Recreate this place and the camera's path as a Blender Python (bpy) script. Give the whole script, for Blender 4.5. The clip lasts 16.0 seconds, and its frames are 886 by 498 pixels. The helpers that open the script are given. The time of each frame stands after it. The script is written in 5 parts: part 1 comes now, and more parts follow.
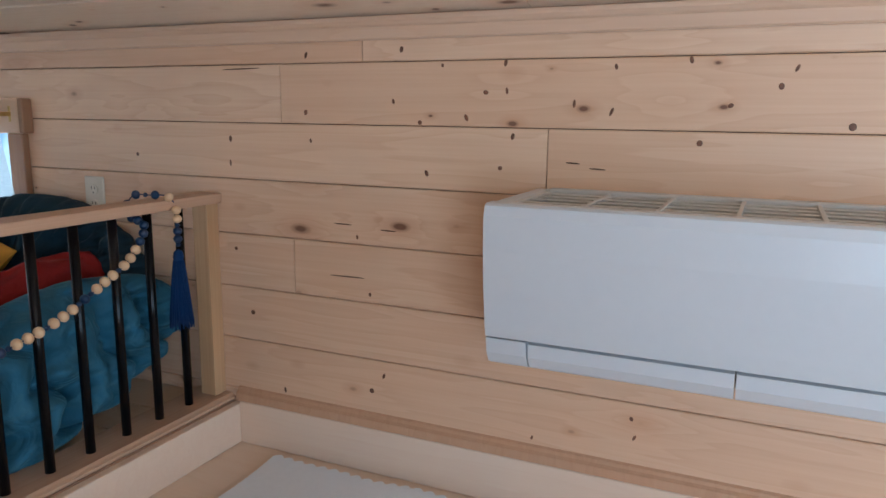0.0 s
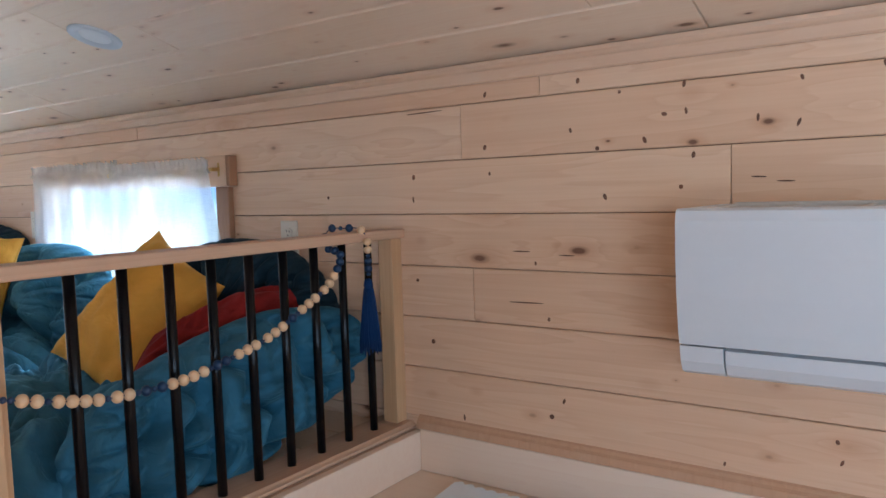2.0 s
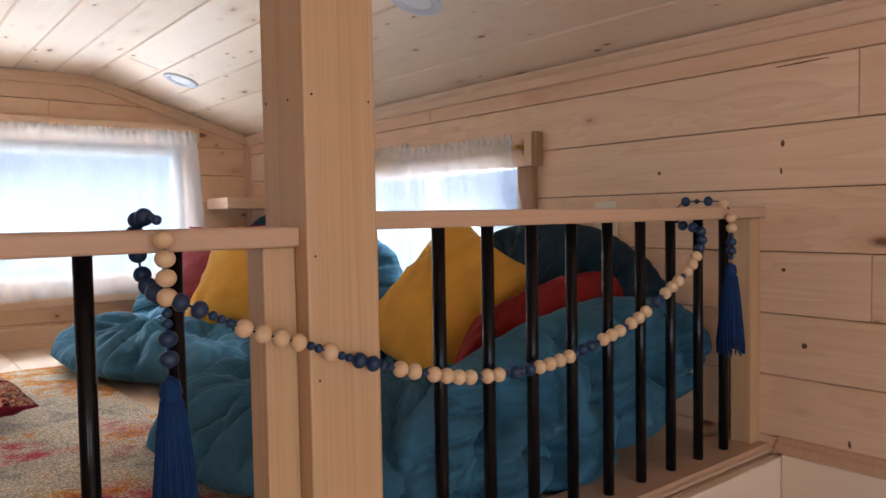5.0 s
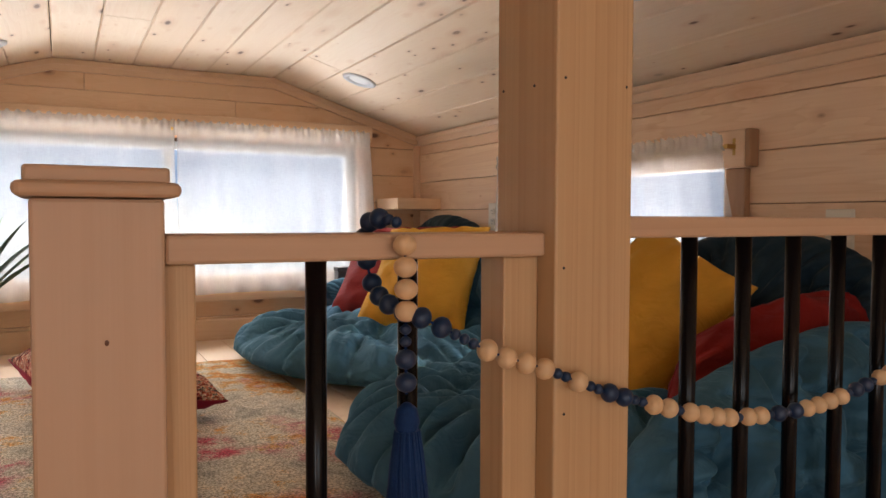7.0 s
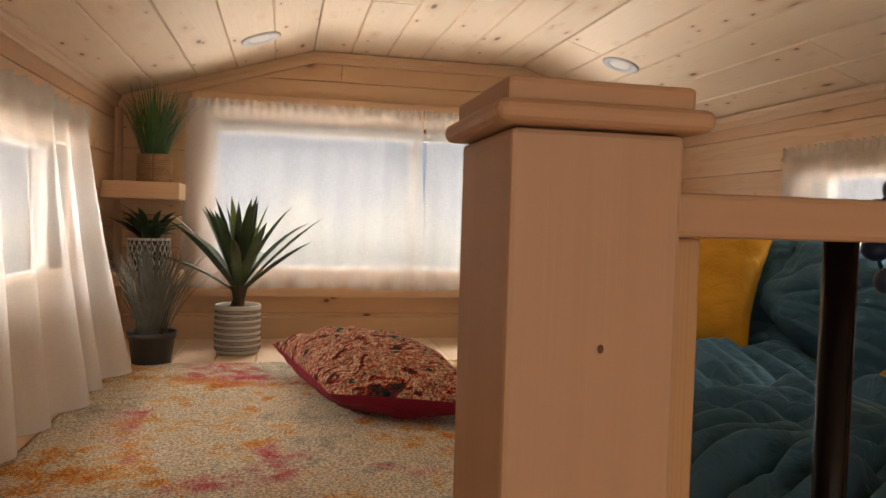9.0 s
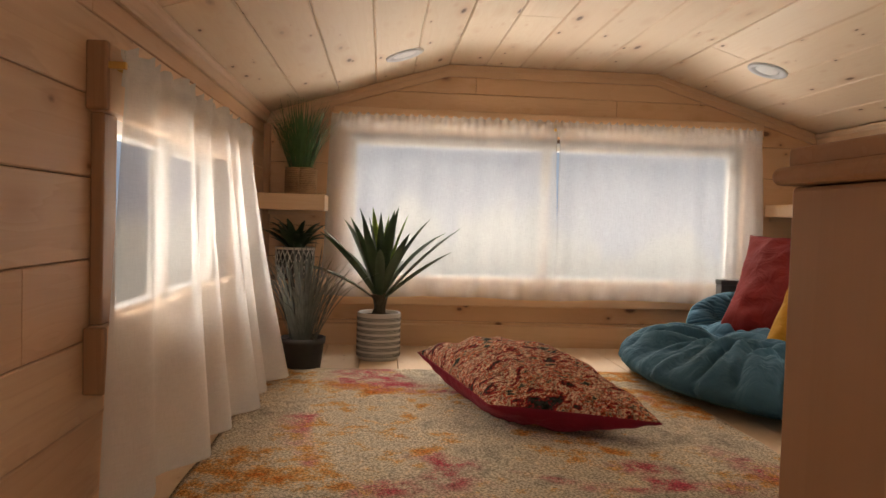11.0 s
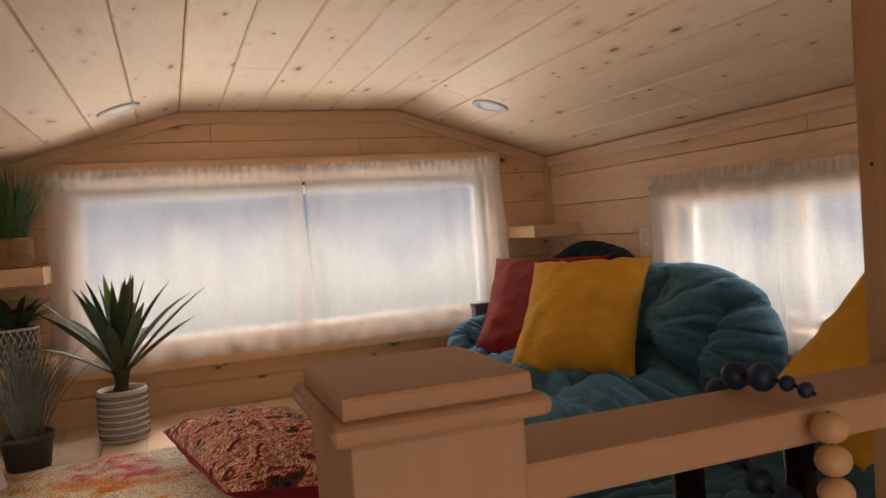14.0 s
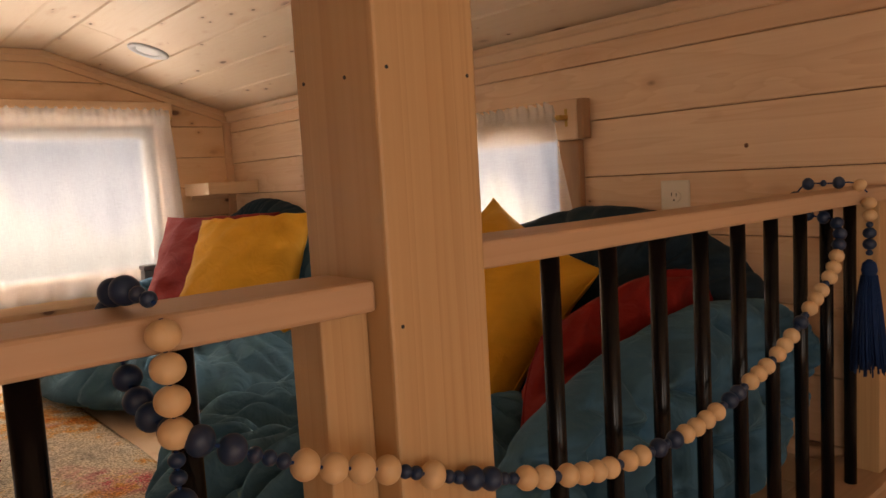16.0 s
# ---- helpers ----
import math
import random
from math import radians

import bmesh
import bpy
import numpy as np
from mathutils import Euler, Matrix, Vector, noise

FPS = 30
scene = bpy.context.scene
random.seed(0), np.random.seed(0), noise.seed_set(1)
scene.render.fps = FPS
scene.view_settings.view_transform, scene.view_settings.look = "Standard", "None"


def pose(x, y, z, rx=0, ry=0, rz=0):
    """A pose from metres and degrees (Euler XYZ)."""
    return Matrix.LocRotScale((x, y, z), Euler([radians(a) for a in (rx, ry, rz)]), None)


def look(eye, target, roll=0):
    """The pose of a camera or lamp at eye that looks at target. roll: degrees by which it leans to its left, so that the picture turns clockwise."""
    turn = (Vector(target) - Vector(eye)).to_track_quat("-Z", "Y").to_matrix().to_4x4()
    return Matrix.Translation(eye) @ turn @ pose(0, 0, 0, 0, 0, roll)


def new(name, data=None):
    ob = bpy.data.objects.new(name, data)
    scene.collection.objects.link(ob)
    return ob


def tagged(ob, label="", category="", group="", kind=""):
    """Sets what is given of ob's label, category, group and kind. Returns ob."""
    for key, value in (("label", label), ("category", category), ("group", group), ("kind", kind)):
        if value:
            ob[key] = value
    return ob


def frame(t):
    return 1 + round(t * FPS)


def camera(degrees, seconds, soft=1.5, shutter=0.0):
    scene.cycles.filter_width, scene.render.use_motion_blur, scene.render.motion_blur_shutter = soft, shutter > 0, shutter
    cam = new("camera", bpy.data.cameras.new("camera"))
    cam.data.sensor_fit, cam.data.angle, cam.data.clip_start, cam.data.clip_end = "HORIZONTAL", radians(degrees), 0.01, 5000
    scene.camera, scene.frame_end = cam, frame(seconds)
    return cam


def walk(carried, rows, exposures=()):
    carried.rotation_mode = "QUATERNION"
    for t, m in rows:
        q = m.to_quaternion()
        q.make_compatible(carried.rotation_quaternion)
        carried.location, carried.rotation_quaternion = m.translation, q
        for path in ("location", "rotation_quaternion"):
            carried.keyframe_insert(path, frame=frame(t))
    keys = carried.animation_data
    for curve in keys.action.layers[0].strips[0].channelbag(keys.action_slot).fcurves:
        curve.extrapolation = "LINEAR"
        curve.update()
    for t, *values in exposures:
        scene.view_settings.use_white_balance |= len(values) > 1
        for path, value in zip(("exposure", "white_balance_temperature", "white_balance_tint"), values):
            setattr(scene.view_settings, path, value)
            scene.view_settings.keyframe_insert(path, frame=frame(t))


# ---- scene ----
cam = camera(62.4, 16.0)
PATH = [
    (0, (3.979, -0.267, 1.504), (3.172, 1.525, 1.135), 0.6),
    (0.5, (3.975, -0.297, 1.5), (3.063, 1.451, 1.163), 0.1),
    (1, (4.003, -0.33, 1.523), (3.0, 1.378, 1.241), -0.5),
    (1.5, (3.989, -0.354, 1.452), (2.914, 1.32, 1.246), -1.0),
    (2, (3.93, -0.379, 1.394), (2.786, 1.254, 1.237), -1.7),
    (2.5, (3.858, -0.413, 1.383), (2.639, 1.169, 1.28), -2.1),
    (3, (3.836, -0.433, 1.392), (2.531, 1.08, 1.288), -3.0),
    (3.5, (3.754, -0.419, 1.319), (2.39, 1.041, 1.228), -2.8),
    (4, (3.681, -0.396, 1.316), (2.254, 1.001, 1.219), -2.4),
    (4.2, (3.642, -0.403, 1.308), (2.189, 0.969, 1.215), -2.0),
    (6.3, (3.434, -0.386, 1.284), (1.732, 0.658, 1.187), -0.3),
    (6.5, (3.417, -0.392, 1.297), (1.696, 0.625, 1.205), -0.1),
    (7, (3.35, -0.423, 1.293), (1.578, 0.501, 1.211), 0.2),
    (7.5, (3.27, -0.466, 1.29), (1.444, 0.348, 1.213), 0.5),
    (8, (3.183, -0.483, 1.279), (1.309, 0.212, 1.205), 0.9),
    (8.5, (3.118, -0.508, 1.269), (1.201, 0.06, 1.193), 1.1),
    (9, (3.077, -0.556, 1.26), (1.125, -0.128, 1.18), 1.7),
    (9.5, (3.057, -0.615, 1.25), (1.082, -0.319, 1.159), 1.8),
    (10, (3.079, -0.683, 1.237), (1.091, -0.481, 1.148), 2.2),
    (10.2, (3.08, -0.712, 1.244), (1.089, -0.544, 1.152), 2.3),
    (12.5, (3.072, -0.67, 1.353), (1.094, -0.376, 1.312), -1.5),
    (13, (3.083, -0.625, 1.39), (1.127, -0.21, 1.346), -2.6),
    (13.5, (3.086, -0.573, 1.414), (1.165, -0.019, 1.359), -3.4),
    (14, (3.074, -0.52, 1.412), (1.201, 0.178, 1.351), -3.9),
    (14.5, (3.085, -0.466, 1.412), (1.277, 0.384, 1.333), -3.9),
    (15, (3.102, -0.41, 1.4), (1.374, 0.59, 1.297), -3.9),
    (15.5, (3.147, -0.36, 1.381), (1.521, 0.794, 1.237), -3.8),
    (16, (3.177, -0.294, 1.355), (1.665, 1.0, 1.161), -3.3),
]
EXPOSURES = [(0, 1.0, 4750, -4), (2, 1.04, 4800, -1), (4, 1.0, 5300, 5), (7, 0.60, 6700, 11), (10, 0.14, 8300, 13), (12.5, 0.04, 7900, 14), (14, -0.02, 7900, 16), (16, 0.40, 8900, 20)]
walk(cam, [(t, look(eye, target, roll)) for t, eye, target, roll in PATH], EXPOSURES)

# ---- world, sun, lamps ----
world = bpy.data.worlds.new("sky")
scene.world = world
world.use_nodes = True
wn = world.node_tree
sky = wn.nodes.new("ShaderNodeTexSky")
sky.sky_type, sky.sun_disc = "NISHITA", False
sky.sun_elevation, sky.sun_rotation = radians(55), radians(108)
sky.dust_density, sky.ozone_density = 0.3, 3.0
wn.links.new(sky.outputs[0], wn.nodes["Background"].inputs[0])
wn.nodes["Background"].inputs[1].default_value = 0.07
sun = new("sun", bpy.data.lights.new("sun", "SUN"))
sun.data.energy, sun.data.angle, sun.data.color = 2.4, radians(0.5), (1.0, 0.94, 0.86)
sun.matrix_world = look((0, 0, 0), (-0.6, 0.2, -0.9))


def daylight_lamp(name, at, target, width, height, watts, colour):
    lamp = new(name, bpy.data.lights.new(name, "AREA"))
    lamp.data.shape, lamp.data.size, lamp.data.size_y = "RECTANGLE", width, height
    lamp.data.energy, lamp.data.color = watts, colour
    lamp.matrix_world = look(at, target)
    return lamp


DAY = (0.95, 0.96, 1.0)
# sky light from above and light thrown up by the sunlit yard, through each window
daylight_lamp("daylight_lamp", (-2.3, 0.0, 3.4), (0.8, 0.0, 0.75), 3.0, 2.0, 140, DAY)
daylight_lamp("daylight_lamp", (-1.7, 0.0, 0.0), (0.9, 0.0, 1.9), 2.6, 1.0, 42, DAY)
daylight_lamp("daylight_lamp", (1.2, -3.4, 3.2), (1.2, -0.3, 0.75), 2.4, 1.8, 135, DAY)
daylight_lamp("daylight_lamp", (1.2, -2.9, 0.0), (1.2, -0.3, 1.9), 2.4, 1.0, 80, DAY)
daylight_lamp("daylight_lamp", (1.4, 3.3, 3.2), (1.4, 0.3, 0.75), 2.4, 1.8, 125, DAY)
daylight_lamp("daylight_lamp", (1.4, 2.9, 0.0), (1.4, 0.3, 1.9), 2.4, 1.0, 62, DAY)
daylight_lamp("daylight_lamp", (4.95, -1.29, 1.2), (4.95, 0.0, 1.1), 1.2, 0.9, 11, DAY)
# fill lamp added at the back of the room, in an unseen opening
daylight_lamp("daylight_lamp", (6.3, 0.0, 1.25), (3.0, 0.0, 1.2), 1.5, 1.1, 7, DAY)


# ---- materials ----
def shader(name):
    m = bpy.data.materials.new(name)
    m.use_nodes = True
    nt = m.node_tree
    return m, nt, nt.nodes["Principled BSDF"]


def node(nt, kind, **values):
    n = nt.nodes.new(kind)
    for key, value in values.items():
        if key in n.inputs:
            n.inputs[key].default_value = value
    return n


def ramp(nt, source, stops):
    r = nt.nodes.new("ShaderNodeValToRGB")
    els = r.color_ramp.elements
    while len(els) < len(stops):
        els.new(0.5)
    for e, (p, c) in zip(els, stops):
        e.position, e.color = p, (*c, 1)
    nt.links.new(source, r.inputs[0])
    return r


def mixc(nt, fac, a, b, mode="MIX"):
    n = nt.nodes.new("ShaderNodeMix")
    n.data_type, n.blend_type = "RGBA", mode
    for socket, v in ((n.inputs[0], fac), (n.inputs[6], a), (n.inputs[7], b)):
        if isinstance(v, (int, float)):
            socket.default_value = v
        elif isinstance(v, tuple):
            socket.default_value = (*v, 1)
        else:
            nt.links.new(v, socket)
    return n.outputs[2]


def maths(nt, op, a, b=0.0):
    n = nt.nodes.new("ShaderNodeMath")
    n.operation = op
    for socket, v in zip(n.inputs, (a, b)):
        if isinstance(v, (int, float)):
            socket.default_value = v
        else:
            nt.links.new(v, socket)
    return n.outputs[0]


def bump(nt, bsdf, height, strength, distance=0.002):
    b = node(nt, "ShaderNodeBump", Strength=strength, Distance=distance)
    nt.links.new(height, b.inputs["Height"])
    nt.links.new(b.outputs[0], bsdf.inputs["Normal"])


def wood(name, light, dark, grain="x", knots=1.0, rough=0.5, vary=0.25, fine=1.0, calm=0.9, dense=(5.0, 9.5)):
    """Pine: long grain along one axis, rings that bend round the knots, boards that differ."""
    m, nt, bsdf = shader(name)
    tc, oi, ge = (nt.nodes.new("ShaderNode" + k) for k in ("TexCoord", "ObjectInfo", "NewGeometry"))
    shift = maths(nt, "ADD", maths(nt, "MULTIPLY", oi.outputs["Random"], 41.0), maths(nt, "MULTIPLY", ge.outputs["Random Per Island"], 67.0))
    offs = nt.nodes.new("ShaderNodeCombineXYZ")
    for i in range(3):
        nt.links.new(shift, offs.inputs[i])
    add = nt.nodes.new("ShaderNodeVectorMath")
    nt.links.new(tc.outputs["Object"], add.inputs[0]), nt.links.new(offs.outputs[0], add.inputs[1])

    def stretched(along, across):
        mp = nt.nodes.new("ShaderNodeMapping")
        mp.inputs["Scale"].default_value = tuple(along if a == grain else across for a in "xyz")
        nt.links.new(add.outputs[0], mp.inputs[0])
        return mp.outputs[0]

    def noise_at(vec, scale, detail, distortion=0.0):
        n = node(nt, "ShaderNodeTexNoise", Scale=scale, Detail=detail, Distortion=distortion)
        nt.links.new(vec, n.inputs["Vector"])
        return n.outputs[0]

    def knot(along, across):
        v = node(nt, "ShaderNodeTexVoronoi", Scale=1.0, Randomness=1.0)
        nt.links.new(stretched(along, across), v.inputs["Vector"])
        return v.outputs["Distance"], v.outputs["Color"]

    k1, c1 = knot(dense[0], dense[1])
    ring = maths(nt, "ADD", noise_at(stretched(calm, 11.0), 1.0, 3.0, 0.3), maths(nt, "MULTIPLY", maths(nt, "POWER", maths(nt, "SUBTRACT", 1.0, maths(nt, "MINIMUM", k1, 1.0)), 3.0), 0.3 if knots else 0.0))
    bands = maths(nt, "FRACT", maths(nt, "MULTIPLY", ring, 9.0 * fine))
    grain_ramp = ramp(nt, bands, [(0.0, (0, 0, 0)), (0.72, (0.55, 0.55, 0.55)), (0.93, (1, 1, 1)), (1.0, (0.1, 0.1, 0.1))])
    streak = noise_at(stretched(3.0, 160.0), 1.0, 4.0)
    blot = noise_at(stretched(1.2, 3.0), 1.0, 2.0)
    tone = maths(nt, "ADD", maths(nt, "MULTIPLY", grain_ramp.outputs[0], 0.26), maths(nt, "ADD", maths(nt, "MULTIPLY", streak, 0.45), maths(nt, "MULTIPLY", noise_at(stretched(0.8, 26.0), 1.0, 3.0), 0.3)))
    col = mixc(nt, tone, light, dark)
    col = mixc(nt, maths(nt, "MULTIPLY", blot, 0.5), col, tuple(0.5 * (a + b) * f for a, b, f in zip(light, dark, (1.08, 0.98, 0.85))))
    per = maths(nt, "FRACT", maths(nt, "MULTIPLY", shift, 3.7))
    col = mixc(nt, maths(nt, "MULTIPLY", per, vary), col, tuple(c * f for c, f in zip(dark, (1.05, 0.95, 0.85))))
    if knots:
        for size, (dist, colour) in ((knots, (k1, c1)), (knots * 0.9, knot(dense[0] * 2.1, dense[1] * 1.7))):
            pick = nt.nodes.new("ShaderNodeSeparateColor")
            nt.links.new(colour, pick.inputs[0])
            edge = maths(nt, "ADD", dist, maths(nt, "MULTIPLY", noise_at(stretched(30.0, 60.0), 1.0, 2.0), 0.03))
            edge = maths(nt, "DIVIDE", edge, maths(nt, "ADD", 0.3, maths(nt, "MULTIPLY", maths(nt, "POWER", pick.outputs[0], 2.0), 1.1)))
            halo = ramp(nt, edge, [(0.0, (0.55, 0.55, 0.55)), (0.13 * size, (0.38, 0.38, 0.38)), (0.36 * size, (0, 0, 0))])
            col = mixc(nt, halo.outputs[0], col, tuple(c * f for c, f in zip(dark, (0.86, 0.66, 0.52))))
            mask = ramp(nt, edge, [(0.0, (0.85, 0.85, 0.85)), (0.075 * size, (0.9, 0.9, 0.9)), (0.105 * size, (0.35, 0.35, 0.35)), (0.15 * size, (0, 0, 0))])
            col = mixc(nt, mask.outputs[0], col, (0.13, 0.055, 0.027))
    nt.links.new(col, bsdf.inputs["Base Color"])
    bsdf.inputs["Roughness"].default_value = rough
    bump(nt, bsdf, maths(nt, "ADD", streak, maths(nt, "MULTIPLY", grain_ramp.outputs[0], 0.4)), 0.25, 0.0012)
    return m


PINE = wood("pine_wall", (0.88, 0.695, 0.495), (0.565, 0.333, 0.198), vary=0.55, calm=0.5, dense=(3.4, 8.0), knots=0.8)
PINE_Y = wood("pine_end_wall", (0.76, 0.54, 0.35), (0.60, 0.37, 0.21), grain="y", vary=0.35, calm=0.5)
PINE_CEIL = wood("pine_ceiling", (0.88, 0.76, 0.61), (0.75, 0.58, 0.42), knots=1.0, dense=(4.5, 13.0), calm=0.5)
PINE_FLOOR = wood("pine_floor", (0.80, 0.66, 0.51), (0.68, 0.5, 0.34), knots=0.5)
FIR_Z = wood("fir_post", (0.66, 0.46, 0.265), (0.39, 0.225, 0.10), grain="z", knots=0, fine=2.6, vary=0.1, calm=0.07)
NEWEL = wood("smooth_pine_newel", (0.60, 0.43, 0.31), (0.47, 0.31, 0.20), grain="z", knots=0, fine=0.7, vary=0.1, calm=0.2)
FIR_Y = wood("fir_rail", (0.60, 0.41, 0.28), (0.43, 0.27, 0.16), grain="y", knots=0, fine=2.0, vary=0.1, calm=0.07)
TRIM_X = wood("pine_trim_x", (0.76, 0.58, 0.42), (0.6, 0.4, 0.26), grain="x", knots=0)
TRIM_Y = wood("pine_trim_y", (0.74, 0.53, 0.35), (0.58, 0.37, 0.22), grain="y", knots=0)
TRIM_Z = wood("pine_trim_z", (0.62, 0.40, 0.25), (0.44, 0.25, 0.14), grain="z", knots=0)
# brown cut ends of the casing, with their shade put into the colour
TRIM_DARK = wood("brown_shaded_trim", (0.40, 0.225, 0.12), (0.26, 0.135, 0.065), grain="z", knots=0)
BIRCH = wood("pale_tray_board", (0.80, 0.66, 0.52), (0.72, 0.54, 0.40), grain="x", knots=0, vary=0.08)


def plain(name, colour, rough=0.5, metal=0.0, grain=0.05, scale=60.0, relief=0.05, sheen=0.0, coat=0.0):
    m, nt, bsdf = shader(name)
    tc = nt.nodes.new("ShaderNodeTexCoord")
    a = node(nt, "ShaderNodeTexNoise", Scale=scale, Detail=4.0)
    b = node(nt, "ShaderNodeTexNoise", Scale=scale / 12, Detail=2.0)
    for n in (a, b):
        nt.links.new(tc.outputs["Object"], n.inputs["Vector"])
    v = maths(nt, "MULTIPLY", maths(nt, "ADD", a.outputs[0], b.outputs[0]), 0.5)
    r = ramp(nt, v, [(0.3, tuple(c * (1 - grain) for c in colour)), (0.7, tuple(min(1, c * (1 + grain)) for c in colour))])
    nt.links.new(r.outputs[0], bsdf.inputs["Base Color"])
    bsdf.inputs["Roughness"].default_value, bsdf.inputs["Metallic"].default_value = rough, metal
    bsdf.inputs["Sheen Weight"].default_value, bsdf.inputs["Coat Weight"].default_value = sheen, coat
    if relief:
        bump(nt, bsdf, a.outputs[0], relief)
    return m


def cloth(name, colour, weave=900.0, sheen=0.5, tone=0.12, tint=None, nap=0.4, wrinkle=0.3):
    """Woven or velvet fabric: fine weave, soft worn patches."""
    m, nt, bsdf = shader(name)
    tc = nt.nodes.new("ShaderNodeTexCoord")
    fine_n = node(nt, "ShaderNodeTexNoise", Scale=weave, Detail=2.0)
    patch = node(nt, "ShaderNodeTexNoise", Scale=9.0, Detail=5.0, Distortion=0.6)
    for n in (fine_n, patch):
        nt.links.new(tc.outputs["Object"], n.inputs["Vector"])
    v = maths(nt, "ADD", maths(nt, "MULTIPLY", fine_n.outputs[0], 0.35), maths(nt, "MULTIPLY", patch.outputs[0], 0.65))
    r = ramp(nt, v, [(0.3, tuple(c * (1 - 2.2 * tone) for c in colour)), (0.7, tuple(min(1, c * (1 + 2.2 * tone)) for c in colour))])
    nt.links.new(r.outputs[0], bsdf.inputs["Base Color"])
    bsdf.inputs["Roughness"].default_value = 0.8
    bsdf.inputs["Sheen Weight"].default_value, bsdf.inputs["Sheen Roughness"].default_value = sheen, nap
    bsdf.inputs["Sheen Tint"].default_value = (*(tint or [min(1, c * 2.6 + 0.12) for c in colour]), 1)
    bsdf.inputs["Specular IOR Level"].default_value = 0.2
    bump(nt, bsdf, fine_n.outputs[0], 0.25, 0.0006)
    crumple = node(nt, "ShaderNodeTexNoise", Scale=13.0, Detail=3.0, Distortion=1.2)
    nt.links.new(tc.outputs["Object"], crumple.inputs["Vector"])
    under = node(nt, "ShaderNodeBump", Strength=wrinkle, Distance=0.03)
    nt.links.new(crumple.outputs[0], under.inputs["Height"])
    nt.links.new(under.outputs[0], bsdf.inputs["Normal"].links[0].from_node.inputs["Normal"])
    return m


TEAL = cloth("teal_velvet", (0.050, 0.145, 0.220), sheen=0.3, tone=0.07, wrinkle=0.55, tint=(0.22, 0.52, 0.68), nap=0.28)
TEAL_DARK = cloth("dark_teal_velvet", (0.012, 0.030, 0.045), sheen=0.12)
MUSTARD = cloth("mustard_velvet", (0.63, 0.315, 0.038), sheen=0.1, tone=0.07)
BRICKRED = cloth("brick_red_velvet", (0.21, 0.013, 0.011), sheen=0.05, tone=0.08)
CRIMSON = cloth("crimson_cloth", (0.22, 0.012, 0.03), sheen=0.2, tone=0.08)
NAVY = plain("navy_paint", (0.006, 0.026, 0.072), 0.45, grain=0.2)
NAVY_YARN = cloth("navy_yarn", (0.006, 0.028, 0.10), weave=400.0, sheen=0.3)
BEAD = wood("bead_wood", (0.72, 0.54, 0.34), (0.60, 0.40, 0.22), grain="z", knots=0, vary=0.35)
BLACK = plain("black_powder_coat", (0.004, 0.004, 0.005), 0.2, grain=0.1, relief=0.02)
BLACK.node_tree.nodes["Principled BSDF"].inputs["Specular IOR Level"].default_value = 0.22
WHITE_PLASTIC = plain("white_plastic", (0.60, 0.62, 0.64), 0.3, grain=0.015, relief=0.0)
GRILLE = plain("grille_plastic", (0.62, 0.60, 0.56), 0.5, grain=0.03)
DARK = plain("dark_inside", (0.03, 0.03, 0.03), 0.8)
IVORY = plain("ivory_plastic", (0.72, 0.66, 0.55), 0.35, grain=0.02, relief=0.0)
BRASS = plain("brass", (0.55, 0.36, 0.12), 0.3, 1.0)
VINYL = plain("white_vinyl", (0.75, 0.76, 0.76), 0.4, grain=0.02, relief=0.0)
CERAMIC = plain("cream_ceramic", (0.62, 0.58, 0.52), 0.55, grain=0.06)
CHARCOAL = plain("charcoal_glaze", (0.05, 0.048, 0.045), 0.7, grain=0.15)
JUTE = plain("jute_rope", (0.36, 0.22, 0.12), 0.9, grain=0.35, scale=220, relief=0.5)
POT_BLACK = plain("grey_black_plastic", (0.045, 0.045, 0.042), 0.55, grain=0.15)
SOIL = plain("soil", (0.03, 0.022, 0.015), 0.95, grain=0.6, scale=120, relief=0.9)
LEAF = plain("dark_green_leaf", (0.035, 0.075, 0.03), 0.42, grain=0.35, scale=25)
LEAF_LIGHT = plain("light_green_leaf", (0.16, 0.27, 0.045), 0.42, grain=0.3, scale=25)
GRASS = plain("green_grass_blade", (0.055, 0.14, 0.04), 0.5, grain=0.6, scale=30)
GRASS_GREY = plain("grey_green_blade", (0.15, 0.165, 0.145), 0.6, grain=0.5, scale=30)
GREY_CARD = plain("grey_card", (0.17, 0.165, 0.165), 0.8)
KNOT = plain("knot_wood", (0.16, 0.07, 0.036), 0.55, grain=0.5, scale=160)
BASKET = plain("white_basket", (0.6, 0.58, 0.54), 0.6)
LACE = plain("white_lace_paper", (0.80, 0.82, 0.84), 0.8, grain=0.03)
GROUND = plain("pale_gravel", (0.6, 0.59, 0.57), 0.9, grain=0.25, scale=3.0, relief=0.0)
PLASTER = plain("pale_board", (0.62, 0.5, 0.38), 0.7)


